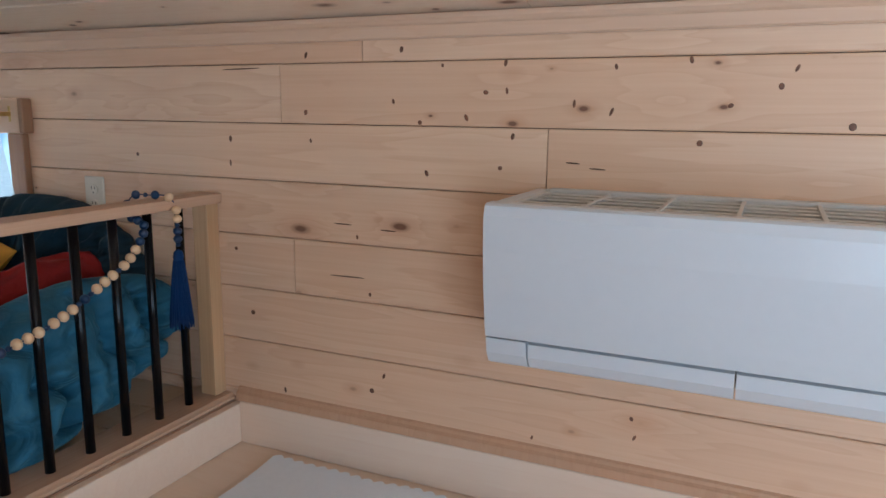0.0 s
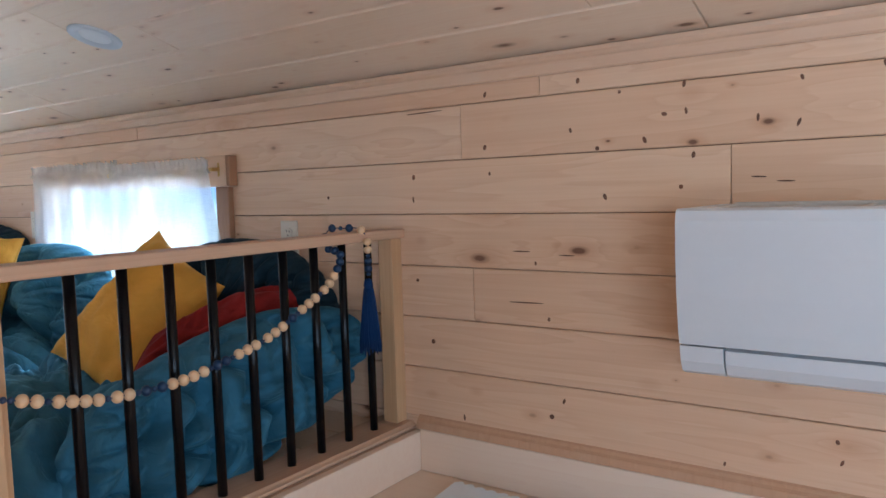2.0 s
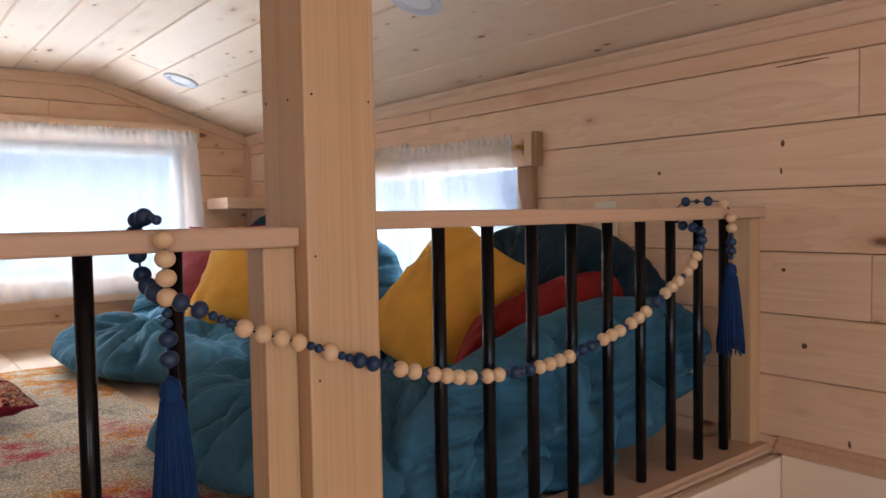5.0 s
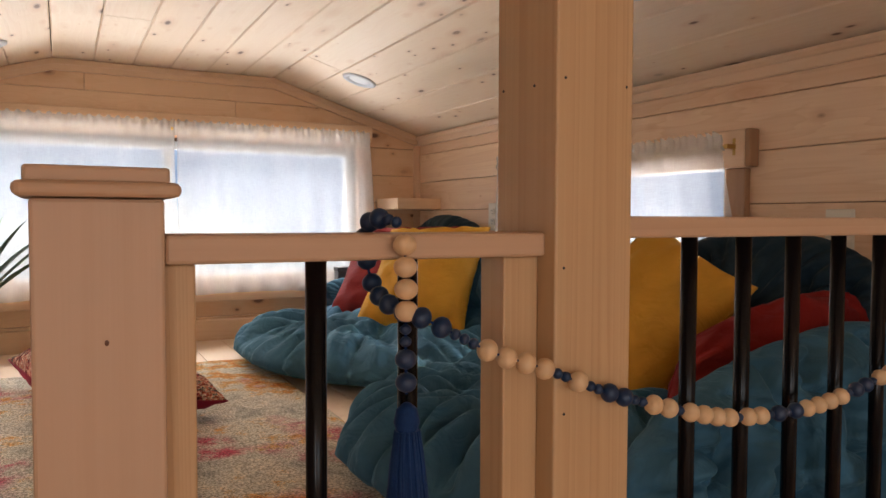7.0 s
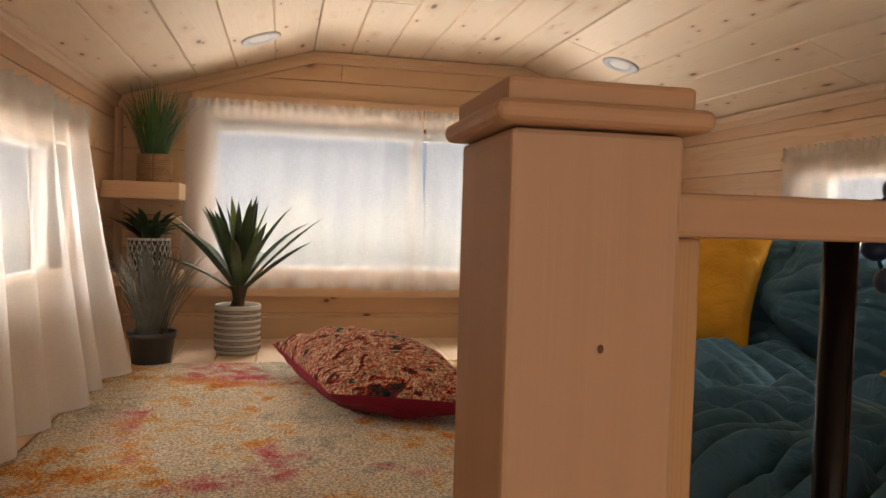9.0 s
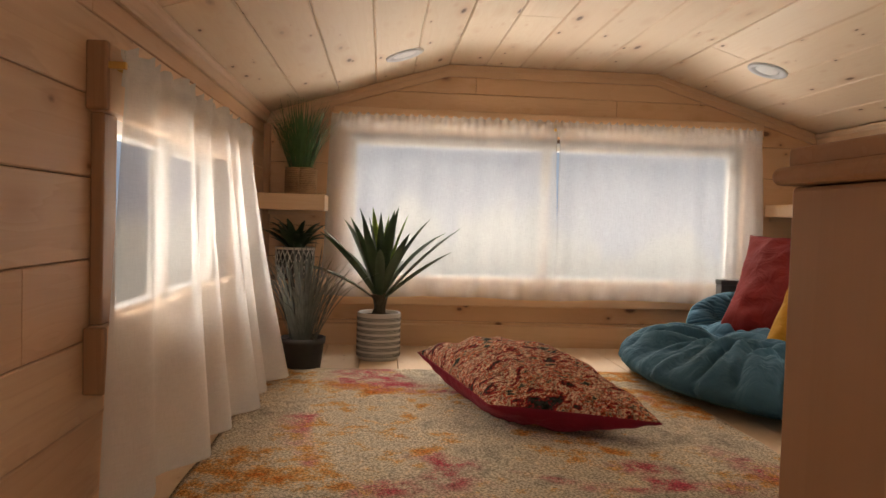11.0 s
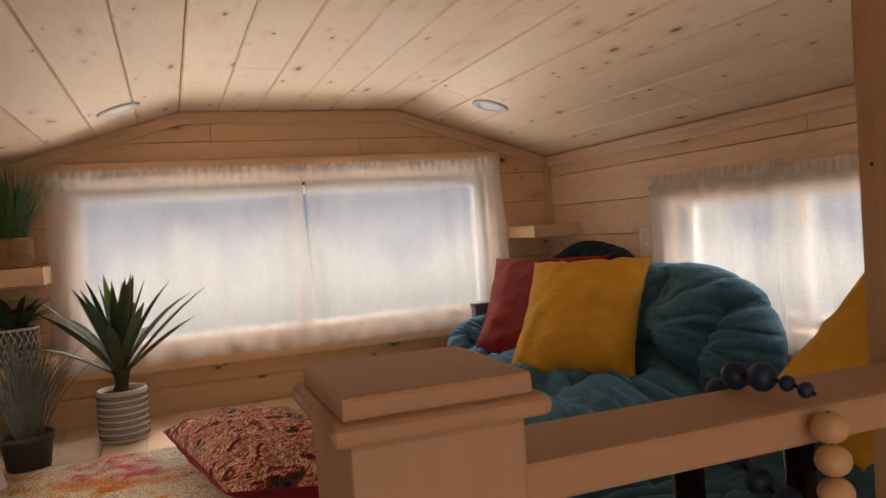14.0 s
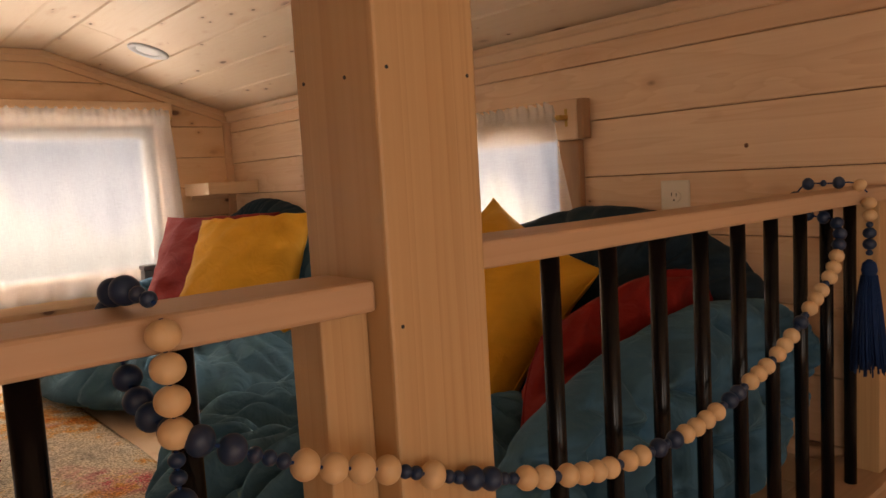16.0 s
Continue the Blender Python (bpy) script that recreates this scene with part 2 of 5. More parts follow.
def sheer_material(name, thin, thick, dense):
    m, nt, bsdf = shader(name)
    tc = nt.nodes.new("ShaderNodeTexCoord")
    w1 = node(nt, "ShaderNodeTexNoise", Scale=1.0, Detail=3.0)
    w2 = node(nt, "ShaderNodeTexNoise", Scale=1.0, Detail=3.0)
    for n, sc in ((w1, (40, 40, 900)), (w2, (700, 700, 30))):
        mp = nt.nodes.new("ShaderNodeMapping")
        mp.inputs["Scale"].default_value = sc
        nt.links.new(tc.outputs["Object"], mp.inputs[0]), nt.links.new(mp.outputs[0], n.inputs["Vector"])
    weave = maths(nt, "MULTIPLY", maths(nt, "ADD", w1.outputs[0], w2.outputs[0]), 0.5)
    col = ramp(nt, weave, [(0.3, (0.85, 0.85, 0.84)), (0.7, (0.92, 0.92, 0.91))])
    tr = nt.nodes.new("ShaderNodeBsdfTranslucent")
    df = nt.nodes.new("ShaderNodeBsdfDiffuse")
    tp = nt.nodes.new("ShaderNodeBsdfTransparent")
    for n in (tr, df):
        nt.links.new(col.outputs[0], n.inputs[0])
    m1, m2 = nt.nodes.new("ShaderNodeMixShader"), nt.nodes.new("ShaderNodeMixShader")
    m1.inputs[0].default_value = dense
    nt.links.new(tr.outputs[0], m1.inputs[1]), nt.links.new(df.outputs[0], m1.inputs[2])
    nt.links.new(ramp(nt, weave, [(0.35, (thin,) * 3), (0.65, (thick,) * 3)]).outputs[0], m2.inputs[0])
    nt.links.new(m1.outputs[0], m2.inputs[1]), nt.links.new(tp.outputs[0], m2.inputs[2])
    nt.links.new(m2.outputs[0], nt.nodes["Material Output"].inputs[0])
    return m


SHEER = sheer_material("sheer_voile", 0.63, 0.57, 0.62)
LINEN = sheer_material("white_linen", 0.42, 0.37, 0.82)


def glass_material():
    m, nt, bsdf = shader("window_glass")
    bsdf.inputs["Transmission Weight"].default_value, bsdf.inputs["Roughness"].default_value = 1.0, 0.0
    bsdf.inputs["IOR"].default_value, bsdf.inputs["Base Color"].default_value = 1.02, (0.97, 0.99, 0.98, 1)
    return m


GLASS = glass_material()


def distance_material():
    """The yard far off as a painted glow: bright ground low down, blue-grey shade above, with an uneven edge."""
    m, nt, bsdf = shader("glowing_distance")
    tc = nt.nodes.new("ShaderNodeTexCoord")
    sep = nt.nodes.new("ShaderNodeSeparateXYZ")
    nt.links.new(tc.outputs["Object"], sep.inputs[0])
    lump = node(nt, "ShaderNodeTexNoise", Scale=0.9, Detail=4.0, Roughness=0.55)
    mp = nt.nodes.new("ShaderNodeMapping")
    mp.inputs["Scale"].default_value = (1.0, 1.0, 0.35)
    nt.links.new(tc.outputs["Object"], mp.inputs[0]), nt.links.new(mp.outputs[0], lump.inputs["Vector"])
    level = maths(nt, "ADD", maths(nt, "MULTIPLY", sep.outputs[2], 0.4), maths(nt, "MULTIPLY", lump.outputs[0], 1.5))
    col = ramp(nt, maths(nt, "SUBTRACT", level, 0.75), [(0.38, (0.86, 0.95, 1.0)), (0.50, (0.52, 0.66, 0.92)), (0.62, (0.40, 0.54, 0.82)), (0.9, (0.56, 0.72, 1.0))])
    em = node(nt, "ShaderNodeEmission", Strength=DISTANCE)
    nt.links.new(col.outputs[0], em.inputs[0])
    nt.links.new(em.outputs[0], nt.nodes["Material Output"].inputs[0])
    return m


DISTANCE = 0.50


def mottled(name, stops, scale, weave, relief, streak=(1, 1, 1), second=None, weights=(0.55, 0.3, 0.15), fine=7, speckle=(0.5, 0.48, 0.46)):
    """Worn printed pile: colour patches broken up by speckle."""
    m, nt, bsdf = shader(name)
    tc = nt.nodes.new("ShaderNodeTexCoord")
    mp = nt.nodes.new("ShaderNodeMapping")
    mp.inputs["Scale"].default_value = streak
    nt.links.new(tc.outputs["Object"], mp.inputs[0])

    def nz(sc, det, vec, dis=0.0):
        n = node(nt, "ShaderNodeTexNoise", Scale=sc, Detail=det, Roughness=0.65, Distortion=dis)
        nt.links.new(vec, n.inputs["Vector"])
        return n.outputs[0]

    big, mid, sp = nz(scale, 3.0, mp.outputs[0], 0.5), nz(scale * fine, 4.0, mp.outputs[0]), nz(weave, 2.0, tc.outputs["Object"])
    v = maths(nt, "ADD", maths(nt, "MULTIPLY", big, weights[0]), maths(nt, "ADD", maths(nt, "MULTIPLY", mid, weights[1]), maths(nt, "MULTIPLY", sp, weights[2])))
    col = ramp(nt, v, stops).outputs[0]
    if second:
        pick = ramp(nt, nz(scale * 0.8, 2.0, mp.outputs[0], 0.8), [(0.54, (0, 0, 0)), (0.63, (1, 1, 1))]).outputs[0]
        speck = ramp(nt, maths(nt, "ADD", maths(nt, "MULTIPLY", mid, 0.6), maths(nt, "MULTIPLY", sp, 0.4)), [(0.44, (0, 0, 0)), (0.56, (1, 1, 1))]).outputs[0]
        col = mixc(nt, maths(nt, "MULTIPLY", pick, speck), col, second)
    speck2 = ramp(nt, nz(weave * 0.6, 3.0, tc.outputs["Object"]), [(0.38, speckle), (0.62, (1.5, 1.5, 1.5))]).outputs[0]
    col = mixc(nt, 0.85, col, speck2, "MULTIPLY")
    nt.links.new(col, bsdf.inputs["Base Color"])
    bsdf.inputs["Roughness"].default_value, bsdf.inputs["Specular IOR Level"].default_value = 0.95, 0.1
    bump(nt, bsdf, sp, relief, 0.004)
    return m


RUG = mottled("faded_rug_pile", [(0.40, (0.58, 0.17, 0.03)), (0.46, (0.62, 0.36, 0.14)), (0.485, (0.62, 0.52, 0.38)), (0.55, (0.56, 0.49, 0.38)), (0.62, (0.34, 0.30, 0.24))], 2.6, 300.0, 0.8, second=(0.50, 0.08, 0.11), speckle=(0.42, 0.40, 0.38))
PRINT = mottled("red_orange_print", [(0.41, (0.03, 0.035, 0.03)), (0.445, (0.26, 0.02, 0.03)), (0.47, (0.42, 0.10, 0.045)), (0.485, (0.60, 0.45, 0.32)), (0.505, (0.58, 0.42, 0.30)), (0.52, (0.32, 0.02, 0.035)), (0.545, (0.46, 0.14, 0.05)), (0.565, (0.55, 0.42, 0.30)), (0.585, (0.04, 0.05, 0.045))], 9.0, 190.0, 0.5, streak=(1.5, 0.6, 1.0), weights=(0.42, 0.44, 0.14), fine=4, speckle=(0.30, 0.28, 0.27))


# ---- building blocks ----
def thing(name, label, category, at=(0, 0, 0), group="", kind=""):
    ob = new(name)
    ob.empty_display_size = 0.05
    ob.location = at
    return tagged(ob, label, category, group, kind)


def link_mesh(name, bm, material, smooth=False):
    me = bpy.data.meshes.new(name)
    bm.normal_update()
    bm.to_mesh(me)
    bm.free()
    for m in material if isinstance(material, (list, tuple)) else (material,):
        me.materials.append(m)
    if smooth:
        me.polygons.foreach_set("use_smooth", [True] * len(me.polygons))
    return new(name, me)


def part(name, bm, material, parent, label="", smooth=False):
    """One mesh under a thing or a part; the mesh is in the world's coordinates."""
    ob = link_mesh(name, bm, material, smooth)
    ob.parent = parent
    root = parent
    offset = Vector((0, 0, 0))
    while root:
        offset += root.location
        root = root.parent
    ob.location = -offset
    return tagged(ob, label)


def block(bm, lo, hi, bevel=0.0, segments=2):
    """A box from corner to corner, with rounded edges."""
    c = [(a + b) / 2 for a, b in zip(lo, hi)]
    d = [max(abs(b - a), 1e-4) for a, b in zip(lo, hi)]
    made = bmesh.ops.create_cube(bm, size=1, matrix=Matrix.Translation(c) @ Matrix.Diagonal((*d, 1)))["verts"]
    if bevel:
        edges = list({e for v in made for e in v.link_edges})
        bmesh.ops.bevel(bm, geom=edges, offset=bevel, segments=segments, profile=0.5, affect="EDGES")
    return bm


def box(lo, hi, bevel=0.0, segments=2):
    return block(bmesh.new(), lo, hi, bevel, segments)


def board(bm, m, u0, u1, v0, v1, thick, chamfer=0.0022):
    """A board in the plane of m (u along, v across, w out of the wall) with chamfered front edges."""
    c = chamfer
    v0, v1, u0, u1 = v0 + 0.0009, v1 - 0.0009, u0 + 0.0007, u1 - 0.0007
    rings = [[(u0, v0, -thick), (u1, v0, -thick), (u1, v1, -thick), (u0, v1, -thick)],
             [(u0, v0, -c), (u1, v0, -c), (u1, v1, -c), (u0, v1, -c)],
             [(u0 + c * 0.35, v0 + c, 0), (u1 - c * 0.35, v0 + c, 0), (u1 - c * 0.35, v1 - c, 0), (u0 + c * 0.35, v1 - c, 0)]]
    vs = [[bm.verts.new(m @ Vector(p)) for p in r] for r in rings]
    for a, b in zip(vs, vs[1:]):
        for i in range(4):
            bm.faces.new((a[i], a[(i + 1) % 4], b[(i + 1) % 4], b[i]))
    bm.faces.new(vs[-1])
    bm.faces.new(vs[0][::-1])
    return bm


def frame_axes(u, v, w, origin=(0, 0, 0)):
    m = Matrix((u, v, w)).transposed().to_4x4()
    m.translation = origin
    return m


def extrude_profile(bm, profile, m, u0, u1):
    """A moulding: a closed profile of (v, w) drawn along u."""
    a = [bm.verts.new(m @ Vector((u0, v, w))) for v, w in profile]
    b = [bm.verts.new(m @ Vector((u1, v, w))) for v, w in profile]
    n = len(profile)
    for i in range(n):
        bm.faces.new((a[i], a[(i + 1) % n], b[(i + 1) % n], b[i]))
    bm.faces.new(a[::-1]), bm.faces.new(b)
    bmesh.ops.recalc_face_normals(bm, faces=bm.faces)
    return bm


def lathe(bm, profile, centre, steps=32):
    """A turned shape: profile of (radius, height)."""
    rings = []
    for r, z in profile:
        rings.append([bm.verts.new((centre[0] + r * math.cos(2 * math.pi * i / steps), centre[1] + r * math.sin(2 * math.pi * i / steps), centre[2] + z)) for i in range(steps)])
    for a, b in zip(rings, rings[1:]):
        for i in range(steps):
            bm.faces.new((a[i], a[(i + 1) % steps], b[(i + 1) % steps], b[i]))
    bm.faces.new(rings[0][::-1]), bm.faces.new(rings[-1])
    return bm


def tube(bm, points, radius, sides=8):
    """A round rod along points; radius may be a list."""
    pts = [Vector(p) for p in points]
    rings = []
    for i, p in enumerate(pts):
        d = (pts[min(i + 1, len(pts) - 1)] - pts[max(i - 1, 0)]).normalized()
        up = Vector((0, 0, 1)) if abs(d.z) < 0.9 else Vector((1, 0, 0))
        a = d.cross(up).normalized()
        b = d.cross(a)
        r = radius[i] if isinstance(radius, list) else radius
        rings.append([bm.verts.new(p + (a * math.cos(2 * math.pi * k / sides) + b * math.sin(2 * math.pi * k / sides)) * r) for k in range(sides)])
    for a, b in zip(rings, rings[1:]):
        for i in range(sides):
            bm.faces.new((a[i], a[(i + 1) % sides], b[(i + 1) % sides], b[i]))
    bm.faces.new(rings[0][::-1]), bm.faces.new(rings[-1])
    bmesh.ops.recalc_face_normals(bm, faces=bm.faces)
    return bm


# ---- the shell of the house ----
RIGHT, LEFT, BACK = 1.18, -1.20, 6.2
LOFT, FLAT, EAVE, KNEE = 0.75, 1.935, 1.706, 0.446
THICK = 0.012


BACKING = plain("dark_backing", (0.10, 0.05, 0.028), 0.9)


def structure(name, bm, material, label, smooth=False):
    return tagged(link_mesh(name, bm, material, smooth), label, name.split("_")[0], kind="structure")


def wall_with_hole(name, axis, inner, outer, span, heights, holes, material, label):
    """A wall slab between inner and outer on one axis, cut through by window holes (a0, a1, z0, z1)."""
    bm = bmesh.new()
    cuts = sorted({span[0], span[1], *[h[0] for h in holes], *[h[1] for h in holes]})
    for a0, a1 in zip(cuts, cuts[1:]):
        z_list = [(heights[0], heights[1])]
        for h in holes:
            if h[0] <= a0 and a1 <= h[1]:
                z_list = [(heights[0], h[2]), (h[3], heights[1])]
        for z0, z1 in z_list:
            lo, hi = (inner, a0, z0), (outer, a1, z1)
            if axis == "y":
                lo, hi = (a0, inner, z0), (a1, outer, z1)
            block(bm, tuple(map(min, lo, hi)), tuple(map(max, lo, hi)))
    return structure(name, bm, material, label)


WIN_END = (-0.86, 0.85, 1.01, 1.63)
WIN_LEFT = (0.62, 1.70, 1.04, 1.47)
WIN_RIGHT = (0.90, 1.93, 1.04, 1.47)
WIN_ROOM = (4.35, 5.55, 0.75, 1.65)
# unseen opening in the back wall, added for the fill lamp
FILL_OPENING = (-0.75, 0.75, 0.7, 1.8)
wall_end = wall_with_hole("wall_end", "x", -THICK, -0.12, (LEFT - 0.12, RIGHT + 0.12), (0, 2.1), [WIN_END], BACKING, "pine-clad gable wall round a wide window")
wall_right = wall_with_hole("wall_right", "y", RIGHT + THICK, RIGHT + 0.12, (-0.12, BACK), (0, 2.1), [WIN_RIGHT], BACKING, "long wall of knotty pine boards")
wall_left = wall_with_hole("wall_left", "y", LEFT - THICK, LEFT - 0.12, (-0.12, BACK), (0, 2.1), [WIN_LEFT, WIN_ROOM], BACKING, "long wall of knotty pine boards")
wall_back = wall_with_hole("wall_back", "x", BACK, BACK + 0.12, (LEFT - 0.12, RIGHT + 0.12), (0, 2.1), [FILL_OPENING], PINE_Y, "plain pine wall closing the room")
structure("floor", box((2.6, LEFT - 0.02, -0.1), (BACK, RIGHT + 0.02, 0.0)), PINE_FLOOR, "pine floor of the lower room")
structure("loft_deck", box((-0.02, LEFT - 0.02, 0.0), (2.70, RIGHT + 0.02, LOFT - 0.013)), PINE_FLOOR, "raised loft deck of pine")
# self-lit sheets: the yard's brightness and shade sit in the emission colour
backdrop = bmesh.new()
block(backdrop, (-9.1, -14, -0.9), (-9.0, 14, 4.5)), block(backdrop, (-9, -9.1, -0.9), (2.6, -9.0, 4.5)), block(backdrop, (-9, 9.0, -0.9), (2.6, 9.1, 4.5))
structure("backdrop", backdrop, distance_material(), "glowing backdrop painted as bright yard and blue shade far outside the windows")
structure("ground", box((-300, -300, -1.0), (300, 300, -0.9)), GROUND, "pale gravel yard in the sun")


def ceiling_boards():
    """Boards along the house on the flat and the two slopes."""
    rng = random.Random(4)
    bm = bmesh.new()
    slope = math.hypot(RIGHT - KNEE, FLAT - EAVE)
    c, s_ = (RIGHT - KNEE) / slope, (FLAT - EAVE) / slope
    planes = [(frame_axes((1, 0, 0), (0, -1, 0), (0, 0, -1), (0, KNEE, FLAT)), 2 * KNEE, 6),
              (frame_axes((1, 0, 0), (0, -c, s_), (0, -s_, -c), (0, RIGHT, EAVE)), slope, 5),
              (frame_axes((1, 0, 0), (0, -c, -s_), (0, s_, -c), (0, -KNEE, FLAT)), math.hypot(-KNEE - LEFT, 0.23), 5)]
    for m, width, count in planes:
        for i in range(count):
            v0, v1 = width * i / count, width * (i + 1) / count
            u = -0.02 - rng.random() * 1.4
            while u < BACK:
                n = u + rng.uniform(1.6, 3.2)
                board(bm, m, max(u, -0.02), min(n, BACK), v0 - 0.0005, v1 + 0.0005, 0.012, 0.0046)
                u = n
    return structure("ceiling", bm, PINE_CEIL, "vaulted ceiling of pale knotty pine boards")


ceiling_boards()
structure("roof", box((-0.3, LEFT - 0.3, 2.1), (BACK + 0.3, RIGHT + 0.3, 2.2)), DARK, "roof slab over the pine ceiling")

# ---- trims ----
def trim(name, bm, material, label):
    return tagged(link_mesh(name, bm, material), label, "trim", kind="structure")


CROWN = [(0.0, 0.0), (0.0, 0.010), (0.004, 0.013), (0.026, 0.014), (0.030, 0.019), (0.038, 0.024), (0.047, 0.024), (0.047, 0.0)]
trim("trim_crown_right", extrude_profile(bmesh.new(), CROWN, frame_axes((1, 0, 0), (0, 0, 1), (0, -1, 0), (0, RIGHT, EAVE - 0.050)), 0.02, BACK), TRIM_X, "pine crown moulding under the ceiling")
trim("trim_crown_left", extrude_profile(bmesh.new(), CROWN, frame_axes((1, 0, 0), (0, 0, 1), (0, 1, 0), (0, LEFT, EAVE - 0.050)), 0.02, BACK), TRIM_X, "pine crown moulding under the ceiling")


def gable_trim():
    """Flat moulding that follows the gable: level in the middle, falling to both walls."""
    pts = [(LEFT, EAVE - 0.003), (-KNEE, FLAT - 0.003), (KNEE, FLAT - 0.003), (RIGHT, EAVE - 0.003)]
    for (y0, z0), (y1, z1) in zip(pts, pts[1:]):
        bm = bmesh.new()
        for d0, d1, w in ((0.0, 0.048, 0.016), (0.008, 0.024, 0.022)):
            front = [bm.verts.new((w, y, z)) for y, z in ((y0, z0 - d0), (y1, z1 - d0), (y1, z1 - d1), (y0, z0 - d1))]
            back = [bm.verts.new((0.0, v.co.y, v.co.z)) for v in front]
            bm.faces.new(front), bm.faces.new(back[::-1])
            for i in range(4):
                bm.faces.new((front[i], front[(i + 1) % 4], back[(i + 1) % 4], back[i]))
        bmesh.ops.recalc_face_normals(bm, faces=bm.faces)
        trim("trim_gable", bm, TRIM_Y, "pine moulding that follows the gable ceiling")


gable_trim()
QUARTER = [(0.0, 0.0), *[(0.026 * math.cos(a), 0.026 * math.sin(a)) for a in [i * math.pi / 12 for i in range(7)]]]
trim("trim_corner_right", extrude_profile(bmesh.new(), QUARTER, frame_axes((0, 0, 1), (1, 0, 0), (0, -1, 0), (0.0, RIGHT, 0)), LOFT, EAVE - 0.05), TRIM_Z, "quarter-round pine moulding in the corner")
trim("trim_corner_left", extrude_profile(bmesh.new(), QUARTER, frame_axes((0, 0, 1), (1, 0, 0), (0, 1, 0), (0.0, LEFT, 0)), LOFT, EAVE - 0.05), TRIM_Z, "quarter-round pine moulding in the corner")
BASE = [(0.0, 0.0), (0.0, 0.018), (0.018, 0.016), (0.024, 0.009), (0.03, 0.006), (0.034, 0.0)]
trim("baseboard", extrude_profile(bmesh.new(), BASE, frame_axes((1, 0, 0), (0, 0, 1), (0, -1, 0), (0, RIGHT, 0.7565)), 2.745, 4.6), TRIM_Z, "thin pine moulding along the foot of the wall")


trim("baseboard", extrude_profile(bmesh.new(), [(0.0, 0.0), (0.0, 0.016), (0.086, 0.016), (0.092, 0.010), (0.092, 0.0)], frame_axes((0, 1, 0), (0, 0, 1), (1, 0, 0), (0, 0, LOFT + 0.001)), LEFT + 0.03, RIGHT - 0.03), TRIM_Y, "flat pine baseboard under the wide window")


# ---- windows ----
def window(name, axis, inner, out, hole, sash, label):
    """A vinyl window set in its hole: frame, mullion and panes."""
    a0, a1, z0, z1 = hole
    ob = thing(name, label, "window", kind="structure")
    d0, d1 = inner + out * 0.055, inner + out * 0.10

    def bar(part_name, p0, p1, q0, q1, material=VINYL, e0=d0, e1=d1, bevel=0.004):
        lo, hi = (e0, p0, q0), (e1, p1, q1)
        if axis == "y":
            lo, hi = (p0, e0, q0), (p1, e1, q1)
        return part(part_name, box(tuple(map(min, lo, hi)), tuple(map(max, lo, hi)), bevel), material, ob)

    w = 0.035
    bar("window_frame", a0, a1, z0, z0 + w), bar("window_frame", a0, a1, z1 - w, z1)
    bar("window_frame", a0, a0 + w, z0 + w, z1 - w), bar("window_frame", a1 - w, a1, z0 + w, z1 - w)
    edges = [a0 + w + (a1 - a0 - 2 * w) * i / sash for i in range(sash + 1)]
    for e in edges[1:-1]:
        bar("mullion", e - 0.018, e + 0.018, z0 + w, z1 - w)
    for e0_, e1_ in zip(edges, edges[1:]):
        g = bar("pane", e0_, e1_, z0 + w, z1 - w, GLASS, inner + out * 0.075, inner + out * 0.079, 0)
        g.visible_shadow = False
    for lo_, hi_ in (((a0, z0 - 0.012), (a1, z0)),):
        bar("sill", lo_[0], hi_[0], lo_[1], hi_[1], TRIM_Y, inner, inner + out * 0.055, 0.0)
    return ob


window("window_1", "x", 0.0, -1, WIN_END, 2, "wide sliding window behind sheer curtains")
window("window_2", "y", LEFT, -1, WIN_LEFT, 2, "side window behind a sheer curtain")
window("window_3", "y", RIGHT, 1, WIN_RIGHT, 2, "side window behind sheer curtains")


def casing(axis, wall_at, out, a0, a1, z_head, z_sill, head, name):
    """Wooden casing: thick head block, thin side boards, sill apron."""
    ob = thing(name, "pine casing boards round the window", "window casing", kind="structure")

    def bar(nm, p0, p1, q0, q1, depth, mat):
        lo, hi = (wall_at, p0, q0), (wall_at + out * depth, p1, q1)
        if axis == "y":
            lo, hi = (p0, wall_at, q0), (p1, wall_at + out * depth, q1)
        part(nm, box(tuple(map(min, lo, hi)), tuple(map(max, lo, hi)), 0.004), mat, ob)

    side = 0.07
    bar("head_casing", a0 - side, a1 + side, z_head, z_head + head, 0.034, TRIM_X if axis == "y" else TRIM_Y)
    bar("side_casing", a0 - side + 0.006, a0, z_sill, z_head, 0.022, TRIM_DARK if axis == "y" else TRIM_Z)
    bar("side_casing", a1, a1 + side - 0.006, z_sill, z_head, 0.022, TRIM_DARK if axis == "y" else TRIM_Z)
    bar("apron", a0 - side, a1 + side, z_sill - 0.115, z_sill, 0.034, TRIM_X if axis == "y" else TRIM_Y)
    # thin slabs added to darken the casing's end faces, shade included
    if axis == "y":
        bar("end_block", a1 + side + 0.0005, a1 + side + 0.018, z_head + 0.001, z_head + head - 0.001, 0.0345, TRIM_DARK)
        bar("end_block", a1 + side + 0.0005, a1 + side + 0.018, z_sill - 0.114, z_sill - 0.001, 0.0345, TRIM_DARK)
    return ob


casing("y", LEFT, 1, WIN_LEFT[0], 1.74, 1.445, 1.085, 0.115, "trim_window_left")
casing("y", RIGHT, -1, WIN_RIGHT[0] - 0.02, 1.955, 1.43, 1.04, 0.10, "trim_window_right")
casing("x", 0.0, 1, -0.85, 0.85, 1.665, 1.04, 0.075, "trim_window_end")


